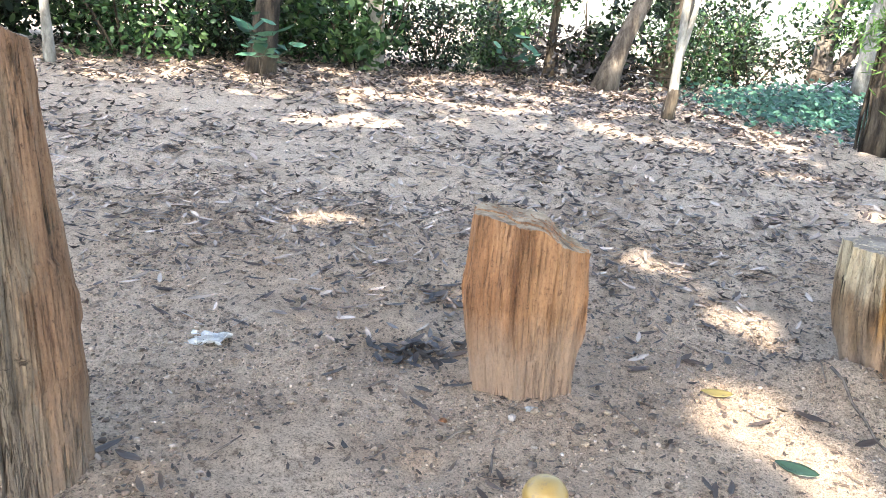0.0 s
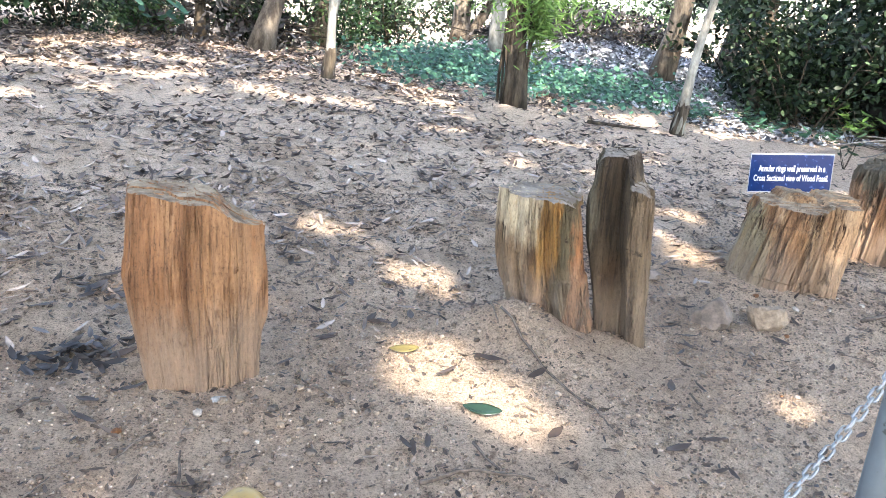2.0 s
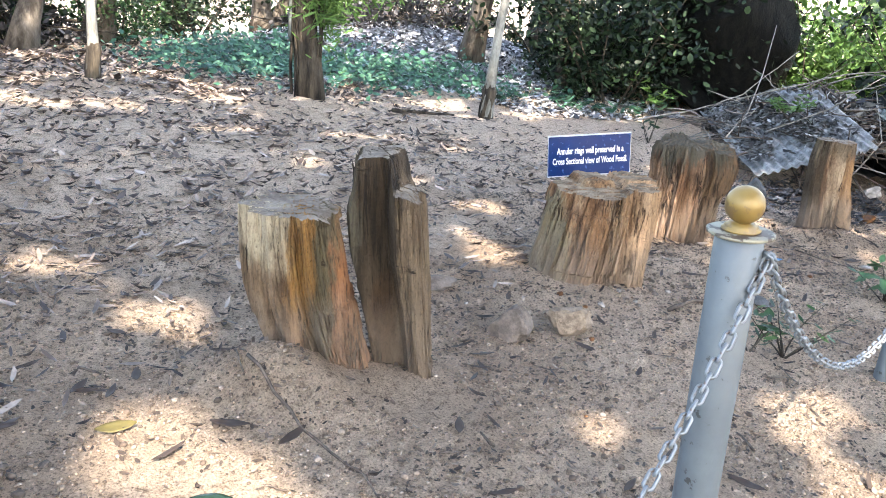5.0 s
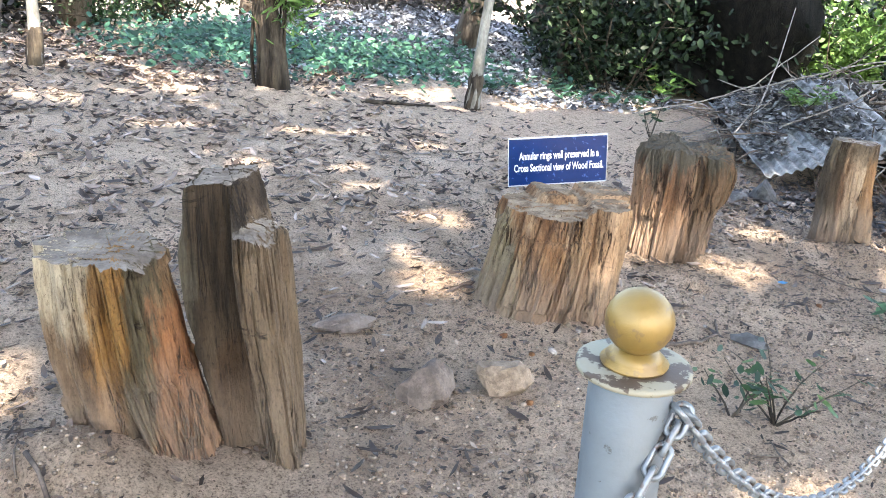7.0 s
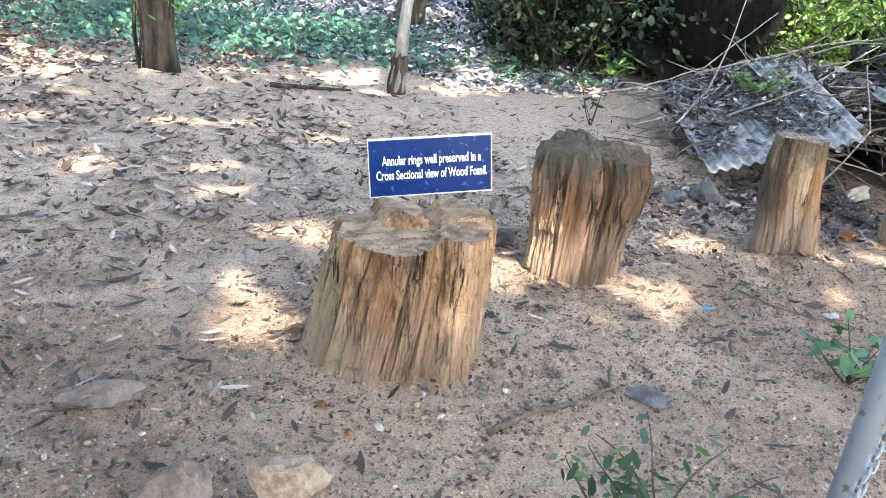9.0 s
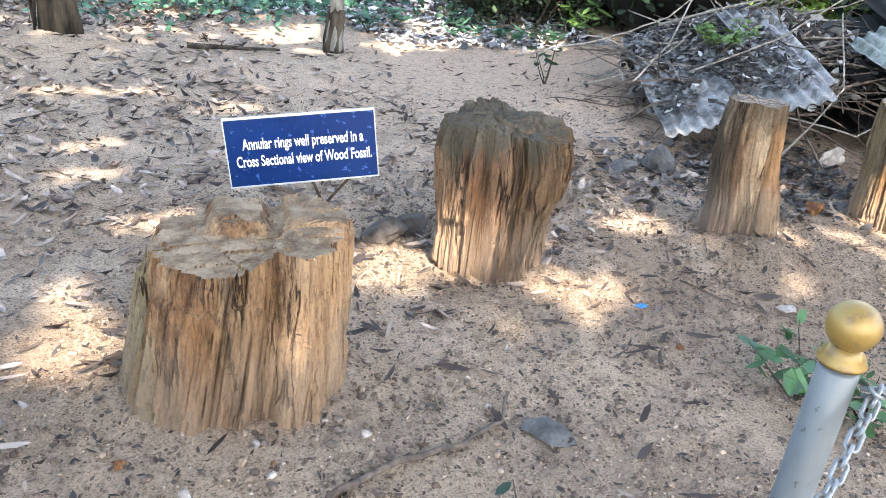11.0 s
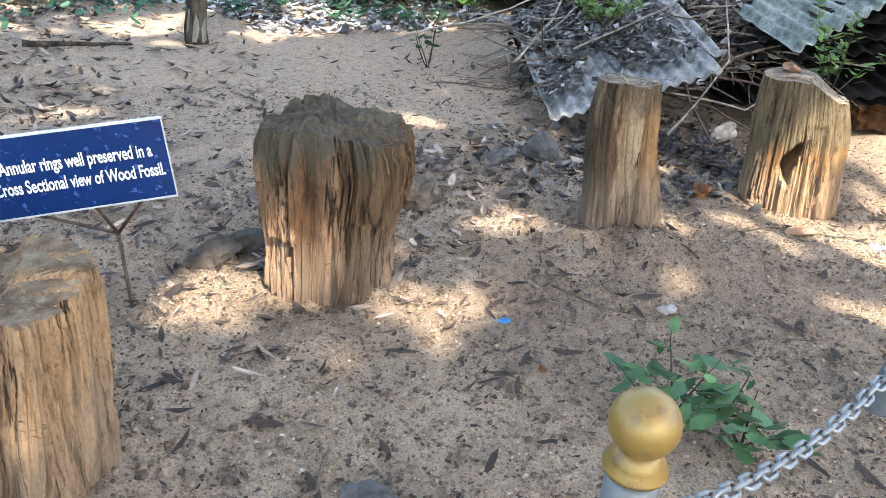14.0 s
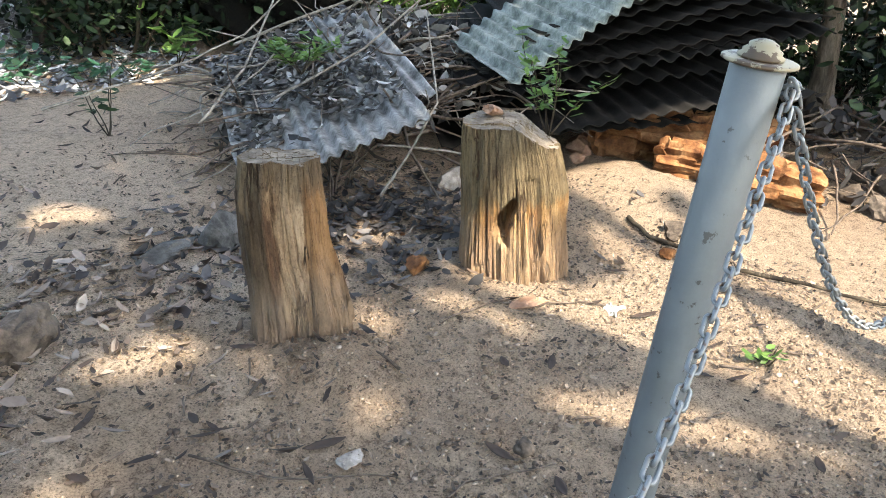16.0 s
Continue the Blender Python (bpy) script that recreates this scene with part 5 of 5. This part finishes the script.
            stems.append(tube_data(sp, [0.008 * (1 - 0.2 * i) for i in range(5)], 4))
            for i in range(count // 36):
                c = rng.choice(sp[1:])
                places.append((c + Vector((rng.gauss(0, 1), rng.gauss(0, 1), rng.gauss(0, 0.8))) * width * 0.16, None))
    return merge(*stems), leaves_data(places, rng, leaf_len, leaf_w)


KINDS = []
for seed, h, w, c, ll, lw in ((41, 2.3, 1.0, 3000, 0.11, 0.06), (42, 1.9, 1.1, 3200, 0.09, 0.05), (43, 2.6, 0.9, 2400, 0.14, 0.08)):
    KINDS.append(shrub_mesh(seed, h, w, c, ll, lw))
SHRUB = {}


def shrub(x, y, kind, leaf, scale, turn, label):
    key = (kind, leaf.name)
    if key not in SHRUB:
        s = empty("shrub")
        mesh_object("woody_growth", *KINDS[kind][0], BARK_DARK, s)
        mesh_object("foliage", *KINDS[kind][1], leaf, s)
        SHRUB[key] = s
        ob = s
        ob.matrix_basis = Matrix.Translation(on_ground(x, y, -0.04)) @ pose(0, 0, 0, 0, 0, turn)
    else:
        ob = copy_thing(SHRUB[key], Matrix.Translation(on_ground(x, y, -0.04)) @ pose(0, 0, 0, 0, 0, turn))
    ob.scale = (scale, scale, scale)
    return tagged(ob, label, "shrub", "thicket shrubs")


frng = random.Random(17)
# rows of shrubs along the clearing's far edge
EDGE = [(-6.2, 8.0), (-5.0, 8.6), (-3.6, 9.3), (-2.6, 9.8), (-1.6, 11.0), (-0.4, 12.0), (0.6, 12.6), (2.6, 13.2), (3.8, 13.6), (5.2, 14.6), (7.0, 15.2), (8.6, 15.2), (10.2, 14.4), (11.4, 13.2), (12.2, 11.4)]
for i, (x, y) in enumerate(EDGE):
    for row in range(2 if i % 3 == 0 else 1):
        k = (i * 2 + row) % 3
        leaf = GREEN_SHADED if (i + row) % 2 else GREEN
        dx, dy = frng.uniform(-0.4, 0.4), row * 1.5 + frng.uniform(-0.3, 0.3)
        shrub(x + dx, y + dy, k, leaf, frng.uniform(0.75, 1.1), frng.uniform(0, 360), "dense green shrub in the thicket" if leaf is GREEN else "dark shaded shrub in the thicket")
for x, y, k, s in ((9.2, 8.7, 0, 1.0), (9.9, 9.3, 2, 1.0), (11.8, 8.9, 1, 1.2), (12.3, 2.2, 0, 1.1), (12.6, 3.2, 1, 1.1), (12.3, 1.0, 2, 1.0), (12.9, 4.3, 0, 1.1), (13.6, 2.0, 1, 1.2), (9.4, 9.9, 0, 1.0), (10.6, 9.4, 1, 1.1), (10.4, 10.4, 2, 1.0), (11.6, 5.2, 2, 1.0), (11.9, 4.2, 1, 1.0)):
    shrub(x, y, k, GREEN_SHADED, s, frng.uniform(0, 360), "dark shaded shrub beside the heap")
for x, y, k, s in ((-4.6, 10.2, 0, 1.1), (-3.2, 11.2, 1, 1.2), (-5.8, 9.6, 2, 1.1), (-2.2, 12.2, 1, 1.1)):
    shrub(x, y, k, GREEN_SHADED, s, frng.uniform(0, 360), "dark shrub deep in the thicket")
for x, y, k, s in ((12.4, 7.4, 0, 1.0), (13.2, 6.6, 1, 1.2), (13.4, 8.4, 2, 1.1), (14.4, 7.2, 0, 1.2), (12.8, 9.4, 1, 1.0)):
    shrub(x, y, k, GREEN_FRESH, s, frng.uniform(0, 360), "sunlit fresh green shrub")

# dark brush heaps


def brush_heap(label, x, y, rx, ry, h, seed, count, mat, leaf, leaves, lift=0.0):
    rng = random.Random(seed)
    b = tagged(empty("brush_heap", Matrix.Translation(on_ground(x, y))), label, "brush heap")
    pl = []
    for i in range(count):
        a, d = rng.uniform(0, math.tau), math.sqrt(rng.random())
        px, py = rx * d * math.cos(a), ry * d * math.sin(a)
        z = h * (1 - d * d) * rng.uniform(0.3, 1.0) + lift * (1 + 0.45 * px / rx)
        q, ln = rng.uniform(0, math.tau), rng.uniform(0.4, 1.1)
        lp = limb_points((px, py, z), (math.cos(q), math.sin(q), rng.uniform(-0.4, 0.3)), ln, 5, rng, 0.03, 0.25)
        lp = [Vector((v.x, v.y, max(v.z, ground_z(x + v.x, y + v.y) - ground_z(x, y) + 0.01))) for v in lp]
        r = rng.uniform(0.005, 0.014)
        mesh_object("branch", *tube_data(lp, [r * (1 - 0.12 * k) for k in range(6)], 5), mat, b)
    for i in range(leaves):
        a, d = rng.uniform(0, math.tau), math.sqrt(rng.random())
        pl.append((Vector((rx * d * math.cos(a), ry * d * math.sin(a), h * (1 - d * d) * rng.uniform(0.1, 1.02) + 0.02 + lift * (1 + 0.45 * math.cos(a) * d))), None))
    mesh_object("dead_foliage", *leaves_data(pl, rng, 0.12, 0.06), leaf, b)


LITTER_SHEET = leaf_material("dark and silvery dead leaves", [(0.0, (0.012, 0.011, 0.012)), (0.55, (0.05, 0.047, 0.045)), (0.8, (0.16, 0.155, 0.15)), (1.0, (0.36, 0.36, 0.36))], 0.0, 0.6)
LITTER_BLACK = leaf_material("blackened leaves", [(0.0, (0.012, 0.011, 0.012)), (0.7, (0.05, 0.045, 0.045)), (1.0, (0.12, 0.11, 0.11))], 0.0, 0.7)
brush_heap("dark heap of cut brush and dead leaves", 1.7, 12.9, 1.5, 0.9, 0.85, 61, 90, BARK_DARK, LITTER_BLACK, 1500)
brush_heap("dark brush heap on the leafy bank", 8.4, 13.2, 2.4, 0.9, 0.65, 62, 120, BARK_DARK, LITTER_BLACK, 2000)
brush_heap("dry grey branches piled over the sheets", 9.0, 5.65, 1.0, 0.95, 0.42, 63, 170, TWIG_PALE, LITTER_SHEET, 1000, 0.36)
brush_heap("tangled dark twigs on the sheets", 8.95, 5.3, 0.9, 0.8, 0.45, 66, 190, TWIG, LITTER_SHEET, 700, 0.34)
brush_heap("thin grey twigs tangled over the lowest sheet", 8.35, 5.45, 0.6, 0.6, 0.20, 67, 45, TWIG, LITTER_SHEET, 160, 0.16)
brush_heap("dry brush in the shade of the thicket", 10.2, 6.6, 1.2, 1.0, 0.6, 64, 90, TWIG, LITTER_BLACK, 900)
brush_heap("tangle of dry sticks in deep shade", 10.6, 2.6, 0.8, 0.7, 0.6, 65, 60, TWIG, LITTER_BLACK, 250)
for label, pts, r in (("long bleached branch reaching out of the heap", [(7.1, 6.3, 0.03), (7.7, 6.0, 0.15), (8.3, 5.9, 0.30), (9.2, 5.9, 0.75)], 0.009), ("bleached branch lying across the sheets", [(7.55, 5.5, -0.05), (8.0, 5.6, 0.16), (8.6, 5.9, 0.50), (9.3, 6.3, 1.0)], 0.009),
                      ("thin branch hanging in front of the sheets", [(7.72, 4.35, -0.30), (7.9, 4.30, -0.12), (8.1, 4.25, 0.10), (8.5, 4.6, 0.5)], 0.008), ("thin branch bent under the sheet edge", [(7.9, 4.5, -0.10), (8.3, 4.2, -0.22), (8.8, 4.1, -0.05)], 0.007),
                      ("bleached branch crossing the heap", [(7.9, 5.3, 0.02), (8.3, 4.9, 0.30), (8.8, 4.7, 0.62)], 0.009), ("crooked branch on top of the heap", [(8.2, 5.9, 0.25), (8.7, 5.2, 0.55), (9.1, 4.6, 0.72)], 0.010)):
    pts = [Vector(p) for p in pts]
    fine = [a.lerp(b, k / 5) + Vector((0, 0, 0.02 * noise.noise(a.lerp(b, k / 5) * 4))) for a, b in zip(pts, pts[1:]) for k in range(5)] + [pts[-1]]
    tagged(mesh_object("branch", *tube_data(fine, [r * (1 - 0.5 * i / len(fine)) for i in range(len(fine))], 7, 0.3), TWIG_PALE), label, "branch", "branches on the heap")


# ---- small plants ----
def sprig(label, x, y, stems, height, leaf, leaf_len, leaf_w, per, seed, spread=0.5, z=None, group="seedlings"):
    rng = random.Random(seed)
    p = on_ground(x, y, -0.01) if z is None else Vector((x, y, z))
    s = tagged(empty("plant", Matrix.Translation(p)), label, "plant", group)
    places = []
    for k in range(stems):
        a = math.tau * k / stems + rng.uniform(-0.5, 0.5)
        lp = limb_points((0, 0, 0), (spread * math.cos(a), spread * math.sin(a), 1), height * rng.uniform(0.7, 1.1), 7, rng, 0.03, 0.16)
        mesh_object("stem", *tube_data(lp, [0.005 * (1 - 0.1 * i) for i in range(8)], 6), BARK_DARK, s)
        for i in range(per):
            q = lp[3 + i % 5]
            d = Vector((rng.gauss(0, 1), rng.gauss(0, 1), 0.1)).normalized()
            places.append((q + d * leaf_len * 0.55 + Vector((0, 0, rng.uniform(-0.02, 0.02))), Vector((d.x * -0.3 + rng.gauss(0, 0.3), d.y * -0.3 + rng.gauss(0, 0.3), 1))))
    mesh_object("foliage", *leaves_data(places, rng, leaf_len, leaf_w, 0.2), leaf, s)
    return s


sprig("small dark-leaved seedling with bare stems", 4.06, 2.50, 7, 0.35, GREEN, 0.065, 0.024, 7, 71, 0.6)
sprig("small seedling with drooping leaves", 3.93, 2.60, 3, 0.22, GREEN, 0.06, 0.024, 9, 72, 0.5)
sprig("bushy green seedling on bare soil", 5.58, 2.80, 6, 0.30, GREEN_SEEDLING, 0.10, 0.06, 9, 73, 0.7)
sprig("low green seedling with glossy leaves", 5.68, 2.60, 4, 0.20, GREEN_SEEDLING, 0.09, 0.05, 8, 74, 0.8)
sprig("low green seedling with a long bare shoot", 5.80, 2.72, 3, 0.20, GREEN_SEEDLING, 0.08, 0.04, 5, 75, 1.1)
sprig("thin upright seedling near the heap", 7.60, 6.50, 4, 0.50, GREEN, 0.10, 0.05, 7, 76, 0.3)
sprig("leafy sapling at the thicket's edge", 9.1, 7.75, 5, 0.60, GREEN_FRESH, 0.20, 0.06, 9, 77, 0.7)
sprig("broad-leaved sapling at the clearing's edge", -1.9, 8.3, 4, 0.9, GREEN_TEAL, 0.22, 0.13, 8, 78, 0.3)
sprig("broad-leaved sapling beside a brush heap", 0.9, 11.6, 4, 0.7, GREEN_TEAL, 0.22, 0.14, 7, 79, 0.4)
sprig("fresh green shoot growing through the heap", 8.08, 5.2, 7, 0.30, GREEN_FRESH, 0.09, 0.035, 24, 80, 1.0, 0.16)
sprig("fresh green shoot rising in front of the sheets", 8.40, 3.76, 7, 0.55, GREEN_FRESH, 0.075, 0.032, 20, 81, 0.5, -0.08)
sprig("pale seedling in grey leaf litter", 7.0, 8.4, 5, 0.3, GREEN_TEAL, 0.13, 0.06, 8, 82, 0.7)
sprig("tiny green seedling by the bollard", 7.62, 2.38, 3, 0.10, GREEN_FRESH, 0.06, 0.03, 5, 83, 0.8)

for i, (x, y) in enumerate(((7.95, 8.13), (8.46, 8.05), (8.76, 7.86), (7.5, 8.7), (8.2, 8.6))):
    sprig("low blue-green seedling in grey litter", x, y, 4, 0.26, GREEN_TEAL, 0.13, 0.06, 8, 90 + i, 0.8)

# ---- creeper, leaf litter and gravel ----
lrng = random.Random(23)


LITTER_BROWN = leaf_material("dark dry leaves", [(0.0, (0.016, 0.011, 0.009)), (0.6, (0.06, 0.042, 0.031)), (0.85, (0.13, 0.092, 0.068)), (1.0, (0.25, 0.19, 0.145))], 0.0, 0.65)


def scatter(name, label, category, count, pick, leaf_len, leaf_w, mat, curl, tilt, lift=0.012):
    pl = []
    while len(pl) < count:
        got = pick()
        if got:
            x, y = got
            pl.append((on_ground(x, y, lift * lrng.uniform(0.3, 1.6)), Vector((0, 0, 1))))
    return tagged(mesh_object(name, *leaves_data(pl, lrng, leaf_len, leaf_w, curl, tilt), mat), label, category, kind="stuff")


def crumb_pick():
    x, y = lrng.uniform(-2.5, 9), lrng.uniform(1.3, 6.5)
    return (x, y) if noise.noise(Vector((x * 2.3, y * 2.3, 3))) + 0.5 * noise.noise(Vector((x * 7, y * 7, 5))) > lrng.uniform(-0.5, 0.4) else None


def dense_pick(near, far):
    x, y = lrng.uniform(-5.0, 8.0), 3.0 + 9.0 * lrng.random()
    if not near <= y < far:
        return None
    m = noise.noise(Vector((x * 0.8, y * 0.8, 4))) * 0.5 + 0.5
    m *= max(0.0, min(1.0, (y - 3.2 + 0.15 * max(0, 3 - x)) / 1.6)) * (1.0 if x < 4.5 else max(0.10, 1 - 0.45 * (x - 4.5)))
    return (x, y) if lrng.random() < m * 1.3 else None


scatter("leaf_litter", "dense carpet of dry brown fallen leaves", "leaf litter", 11500, lambda: dense_pick(5.0, 99), 0.105, 0.032, LITTER, 0.35, 0.35)
scatter("leaf_litter", "thinning carpet of dark dry leaves", "leaf litter", 3600, lambda: dense_pick(0, 5.0), 0.090, 0.021, LITTER, 0.28, 0.4)
scatter("leaf_litter", "dark leaves gathered in a hollow", "leaf litter", 110, lambda: (lrng.gauss(0.05, 0.14), lrng.gauss(3.05, 0.08)) if lrng.random() < 0.6 else (lrng.gauss(0.2, 0.12), lrng.gauss(3.6, 0.08)), 0.075, 0.028, LITTER_BLACK, 0.45, 0.5)
scatter("leaf_litter", "scattered dry leaves on bare soil", "leaf litter", 300, lambda: (lrng.uniform(-2, 9.5), lrng.uniform(1.3, 5.5)), 0.08, 0.019, LITTER_BROWN, 0.25, 0.35)
scatter("leaf_crumbs", "crumbled leaf scraps on the soil", "leaf litter", 20000, crumb_pick, 0.028, 0.013, LITTER_BROWN, 0.3, 0.5, 0.006)

scatter("leaf_litter", "large dark curled leaves lying singly", "leaf litter", 300, lambda: (lrng.uniform(-2.5, 8.2), lrng.uniform(3.2, 7.2)), 0.11, 0.022, LITTER_BROWN, 0.25, 0.25, 0.014)


def bank_pick():
    x, y = lrng.gauss(8.4, 1.9), lrng.gauss(11.0, 1.4)
    return (x, y) if y > 9.0 + 0.25 * abs(x - 7) and x > 5.2 else None


scatter("leaf_litter", "grey dry leaves covering the bank", "leaf litter", 13000, bank_pick, 0.15, 0.08, LITTER_GREY, 0.4, 0.5)
scatter("leaf_litter", "grey dry leaves at the foot of the thicket", "leaf litter", 1700, lambda: (lrng.uniform(6.9, 9.8), 7.7 + 2.2 * lrng.random()), 0.13, 0.06, LITTER_GREY, 0.4, 0.4)
scatter("leaf_litter", "brown leaf litter under the thicket", "leaf litter", 3500, lambda: (lrng.uniform(-5, 6), lrng.uniform(8.5, 13.5)), 0.13, 0.06, LITTER, 0.4, 0.4)
scatter("leaf_litter", "dark leaf litter beside the heap", "leaf litter", 700, lambda: (lrng.gauss(7.7, 0.45), lrng.gauss(4.45, 0.35)), 0.09, 0.04, LITTER_BLACK, 0.4, 0.5)
scatter("leaf_litter", "dry leaves drifted between rocks", "leaf litter", 350, lambda: (lrng.gauss(6.2, 0.7), lrng.gauss(4.6, 0.3)), 0.09, 0.04, LITTER, 0.4, 0.5)

pl = []
for i in range(4600):
    x, y = (lrng.gauss(4.9, 0.75), lrng.gauss(11.0, 0.9)) if i % 5 < 3 else (lrng.gauss(6.6, 0.75), lrng.gauss(9.9, 0.5))
    pl.append((on_ground(x, y, abs(lrng.gauss(0.05, 0.09))), Vector((lrng.gauss(0, 0.5), -0.5 + lrng.gauss(0, 0.4), 1))))
tagged(mesh_object("creeper", *leaves_data(pl, lrng, 0.095, 0.06, 0.2), GREEN_TEAL), "low blue-green creeper covering the ground", "creeper", kind="stuff")
# leaves lying on the heap of sheets
pl = []
for i in range(1500):
    s, t = lrng.random(), lrng.random()
    p = Vector((7.36, 4.97, -0.28)) + Vector((1.2, 1.62, 0.28)).normalized() * (0.2 + 1.8 * s) + Vector((0.58, -0.70, 0.34)).normalized() * (t * 1.0)
    if noise.noise(p * 3) + 0.6 * s > -0.15:
        pl.append((p + Vector((0, 0, lrng.uniform(0.02, 0.05))), Vector((-0.2, 0.1, 1))))
tagged(mesh_object("leaf_litter", *leaves_data(pl, lrng, 0.085, 0.035, 0.4, 0.5), LITTER_SHEET), "dry leaves caught on corrugated sheets", "leaf litter", kind="stuff")

grit, gfaces = [], []
base_v, base_f = lump(random.Random(2), 1, 0.8, 0.6, 0.3, 1)
for i in range(56000):
    x, y = lrng.uniform(-1.5, 8.6), 1.6 + 3.4 * lrng.random() ** 1.2
    if noise.noise(Vector((x * 1.7, y * 1.7, 8))) < -0.22:
        continue
    s = lrng.uniform(0.003, 0.0085) * (2.0 if lrng.random() < 0.05 else 1)
    m = Matrix.Translation(on_ground(x, y, s * 0.2)) @ Euler((0, 0, lrng.uniform(0, 6))).to_matrix().to_4x4() @ Matrix.Scale(s, 4)
    n = len(grit)
    grit += [m @ v for v in base_v]
    gfaces += [tuple(k + n for k in f) for f in base_f]
GRIT = leaf_material("mixed grit", [(0.0, (0.06, 0.042, 0.032)), (0.45, (0.13, 0.094, 0.07)), (0.85, (0.24, 0.175, 0.128)), (1.0, (0.33, 0.255, 0.20))], 0.0, 0.9)
tagged(mesh_object("gravel", grit, gfaces, GRIT), "small brown and pale grit on the soil", "gravel", kind="stuff")

prng = random.Random(9)
for i in range(130):
    x, y = prng.choice([(prng.gauss(0.5, 0.35), prng.gauss(2.6, 0.12)), (prng.gauss(3.7, 0.5), prng.gauss(3.25, 0.12)), (prng.uniform(0, 8), prng.uniform(2, 4.2))])
    s = prng.uniform(0.008, 0.021)
    stone("small pebble on the soil", x, y, s, s * 0.8, s * 0.6, prng.choice([ROCK, ROCK, TAN_ROCK, TAN_ROCK, GREY_BROWN_ROCK, GREY_BROWN_ROCK, PALE_ROCK, ORANGE_ROCK]), 200 + i, 0.15, 0.4, prng.uniform(0, 360), name="pebble", detail=2, group="pebbles")
stone("smooth brown pebble on shaded soil", 6.60, 2.86, 0.032, 0.028, 0.024, ROCK, 300, 0.0, 0.6, name="pebble", detail=3)


def single_leaf(label, x, y, ln, w, mat, turn, seed, tip=12):
    v, f = [], []
    n = 9
    for i in range(n + 1):
        t = i / n
        hw = w / 2 * math.sin(math.pi * min(1, t * 0.96 + 0.02)) ** 0.8
        for s in (-1, -0.5, 0, 0.5, 1):
            v.append(Vector((ln * (t - 0.5), hw * s, 0.18 * hw * abs(s) + 0.12 * ln * (t - 0.5) ** 2 * 2 + 0.004 * noise.noise(Vector((t * 4, s * 3, seed))))))
    for i in range(n):
        for j in range(4):
            a = i * 5 + j
            f.append((a, a + 1, a + 6, a + 5))
    ob = mesh_object("fallen_leaf", v, f, mat)
    mod = ob.modifiers.new("thickness", "SOLIDIFY")
    mod.thickness = 0.0008
    ob.matrix_basis = Matrix.Translation(on_ground(x, y, 0.012)) @ pose(0, 0, 0, tip, 0, turn)
    return tagged(ob, label, "fallen leaf", "single fallen leaves")


single_leaf("glossy dark green fallen leaf on sandy soil", 1.36, 2.49, 0.14, 0.06, LEAF_GLOSS, -32, 1)
single_leaf("yellow-green curled fallen leaf", 1.22, 2.93, 0.12, 0.05, leaf_material("yellowing leaf", [(0, (0.075, 0.06, 0.02)), (1, (0.10, 0.08, 0.025))], 0.1), -10, 2)
DRY = leaf_material("dry brown leaf", [(0, (0.04, 0.026, 0.019)), (1, (0.04, 0.026, 0.019))], 0.0)
for i in range(110):
    x, y = lrng.uniform(-1.0, 8.5), lrng.uniform(1.9, 4.8)
    single_leaf("curled dry brown leaf on the soil", x, y, lrng.uniform(0.07, 0.14), lrng.uniform(0.018, 0.036), DRY, lrng.uniform(0, 360), 10 + i, lrng.uniform(-14, 14))
for x, y in ((0.97, 2.36), (1.22, 3.14), (2.57, 2.87), (2.80, 2.73), (4.64, 3.71), (3.49, 3.81), (4.40, 3.70), (5.80, 4.00), (6.00, 3.65), (6.70, 4.98), (0.35, 2.25), (0.05, 3.05), (1.9, 4.0), (3.1, 4.4)):
    for i in range(3):
        single_leaf("curled dead leaf in a small cluster", x + lrng.gauss(0, 0.045), y + lrng.gauss(0, 0.04), lrng.uniform(0.07, 0.11), lrng.uniform(0.014, 0.028), DRY, lrng.uniform(0, 360), 200 + i, lrng.uniform(-35, 35))
for label, x, y, mat, s in (("crumpled white paper scrap on the soil", -0.74, 2.89, WHITE_SCRAP, 0.075), ("small white plastic scrap by a stump", 0.486, 2.655, WHITE_SCRAP, 0.022), ("blue plastic scrap on the soil", 5.54, 3.50, BLUE_SCRAP, 0.022), ("white plastic scrap on sunlit soil", 7.62, 3.02, WHITE_SCRAP, 0.05)):
    n, key = 9, s * 77
    v = []
    for i in range(n + 1):
        for j in range(n + 1):
            p, q = i / n - 0.5, j / n - 0.5
            e = Vector((p * 3 + key, q * 3, key))
            v.append(Vector((2 * s * (p + 0.22 * noise.noise(e)), 1.5 * s * (q + 0.22 * noise.noise(e + Vector((7, 0, 0)))), s * (0.30 * abs(noise.noise(e * 1.7)) + 0.10 * noise.cell(e * 2.1)))))
    ob = mesh_object("litter_scrap", v, [(i * (n + 1) + j, (i + 1) * (n + 1) + j, (i + 1) * (n + 1) + j + 1, i * (n + 1) + j + 1) for i in range(n) for j in range(n)], mat, smooth=False)
    mod = ob.modifiers.new("thickness", "SOLIDIFY")
    mod.thickness = 0.002
    ob.location = on_ground(x, y, 0.006)
    tagged(ob, label, "litter")
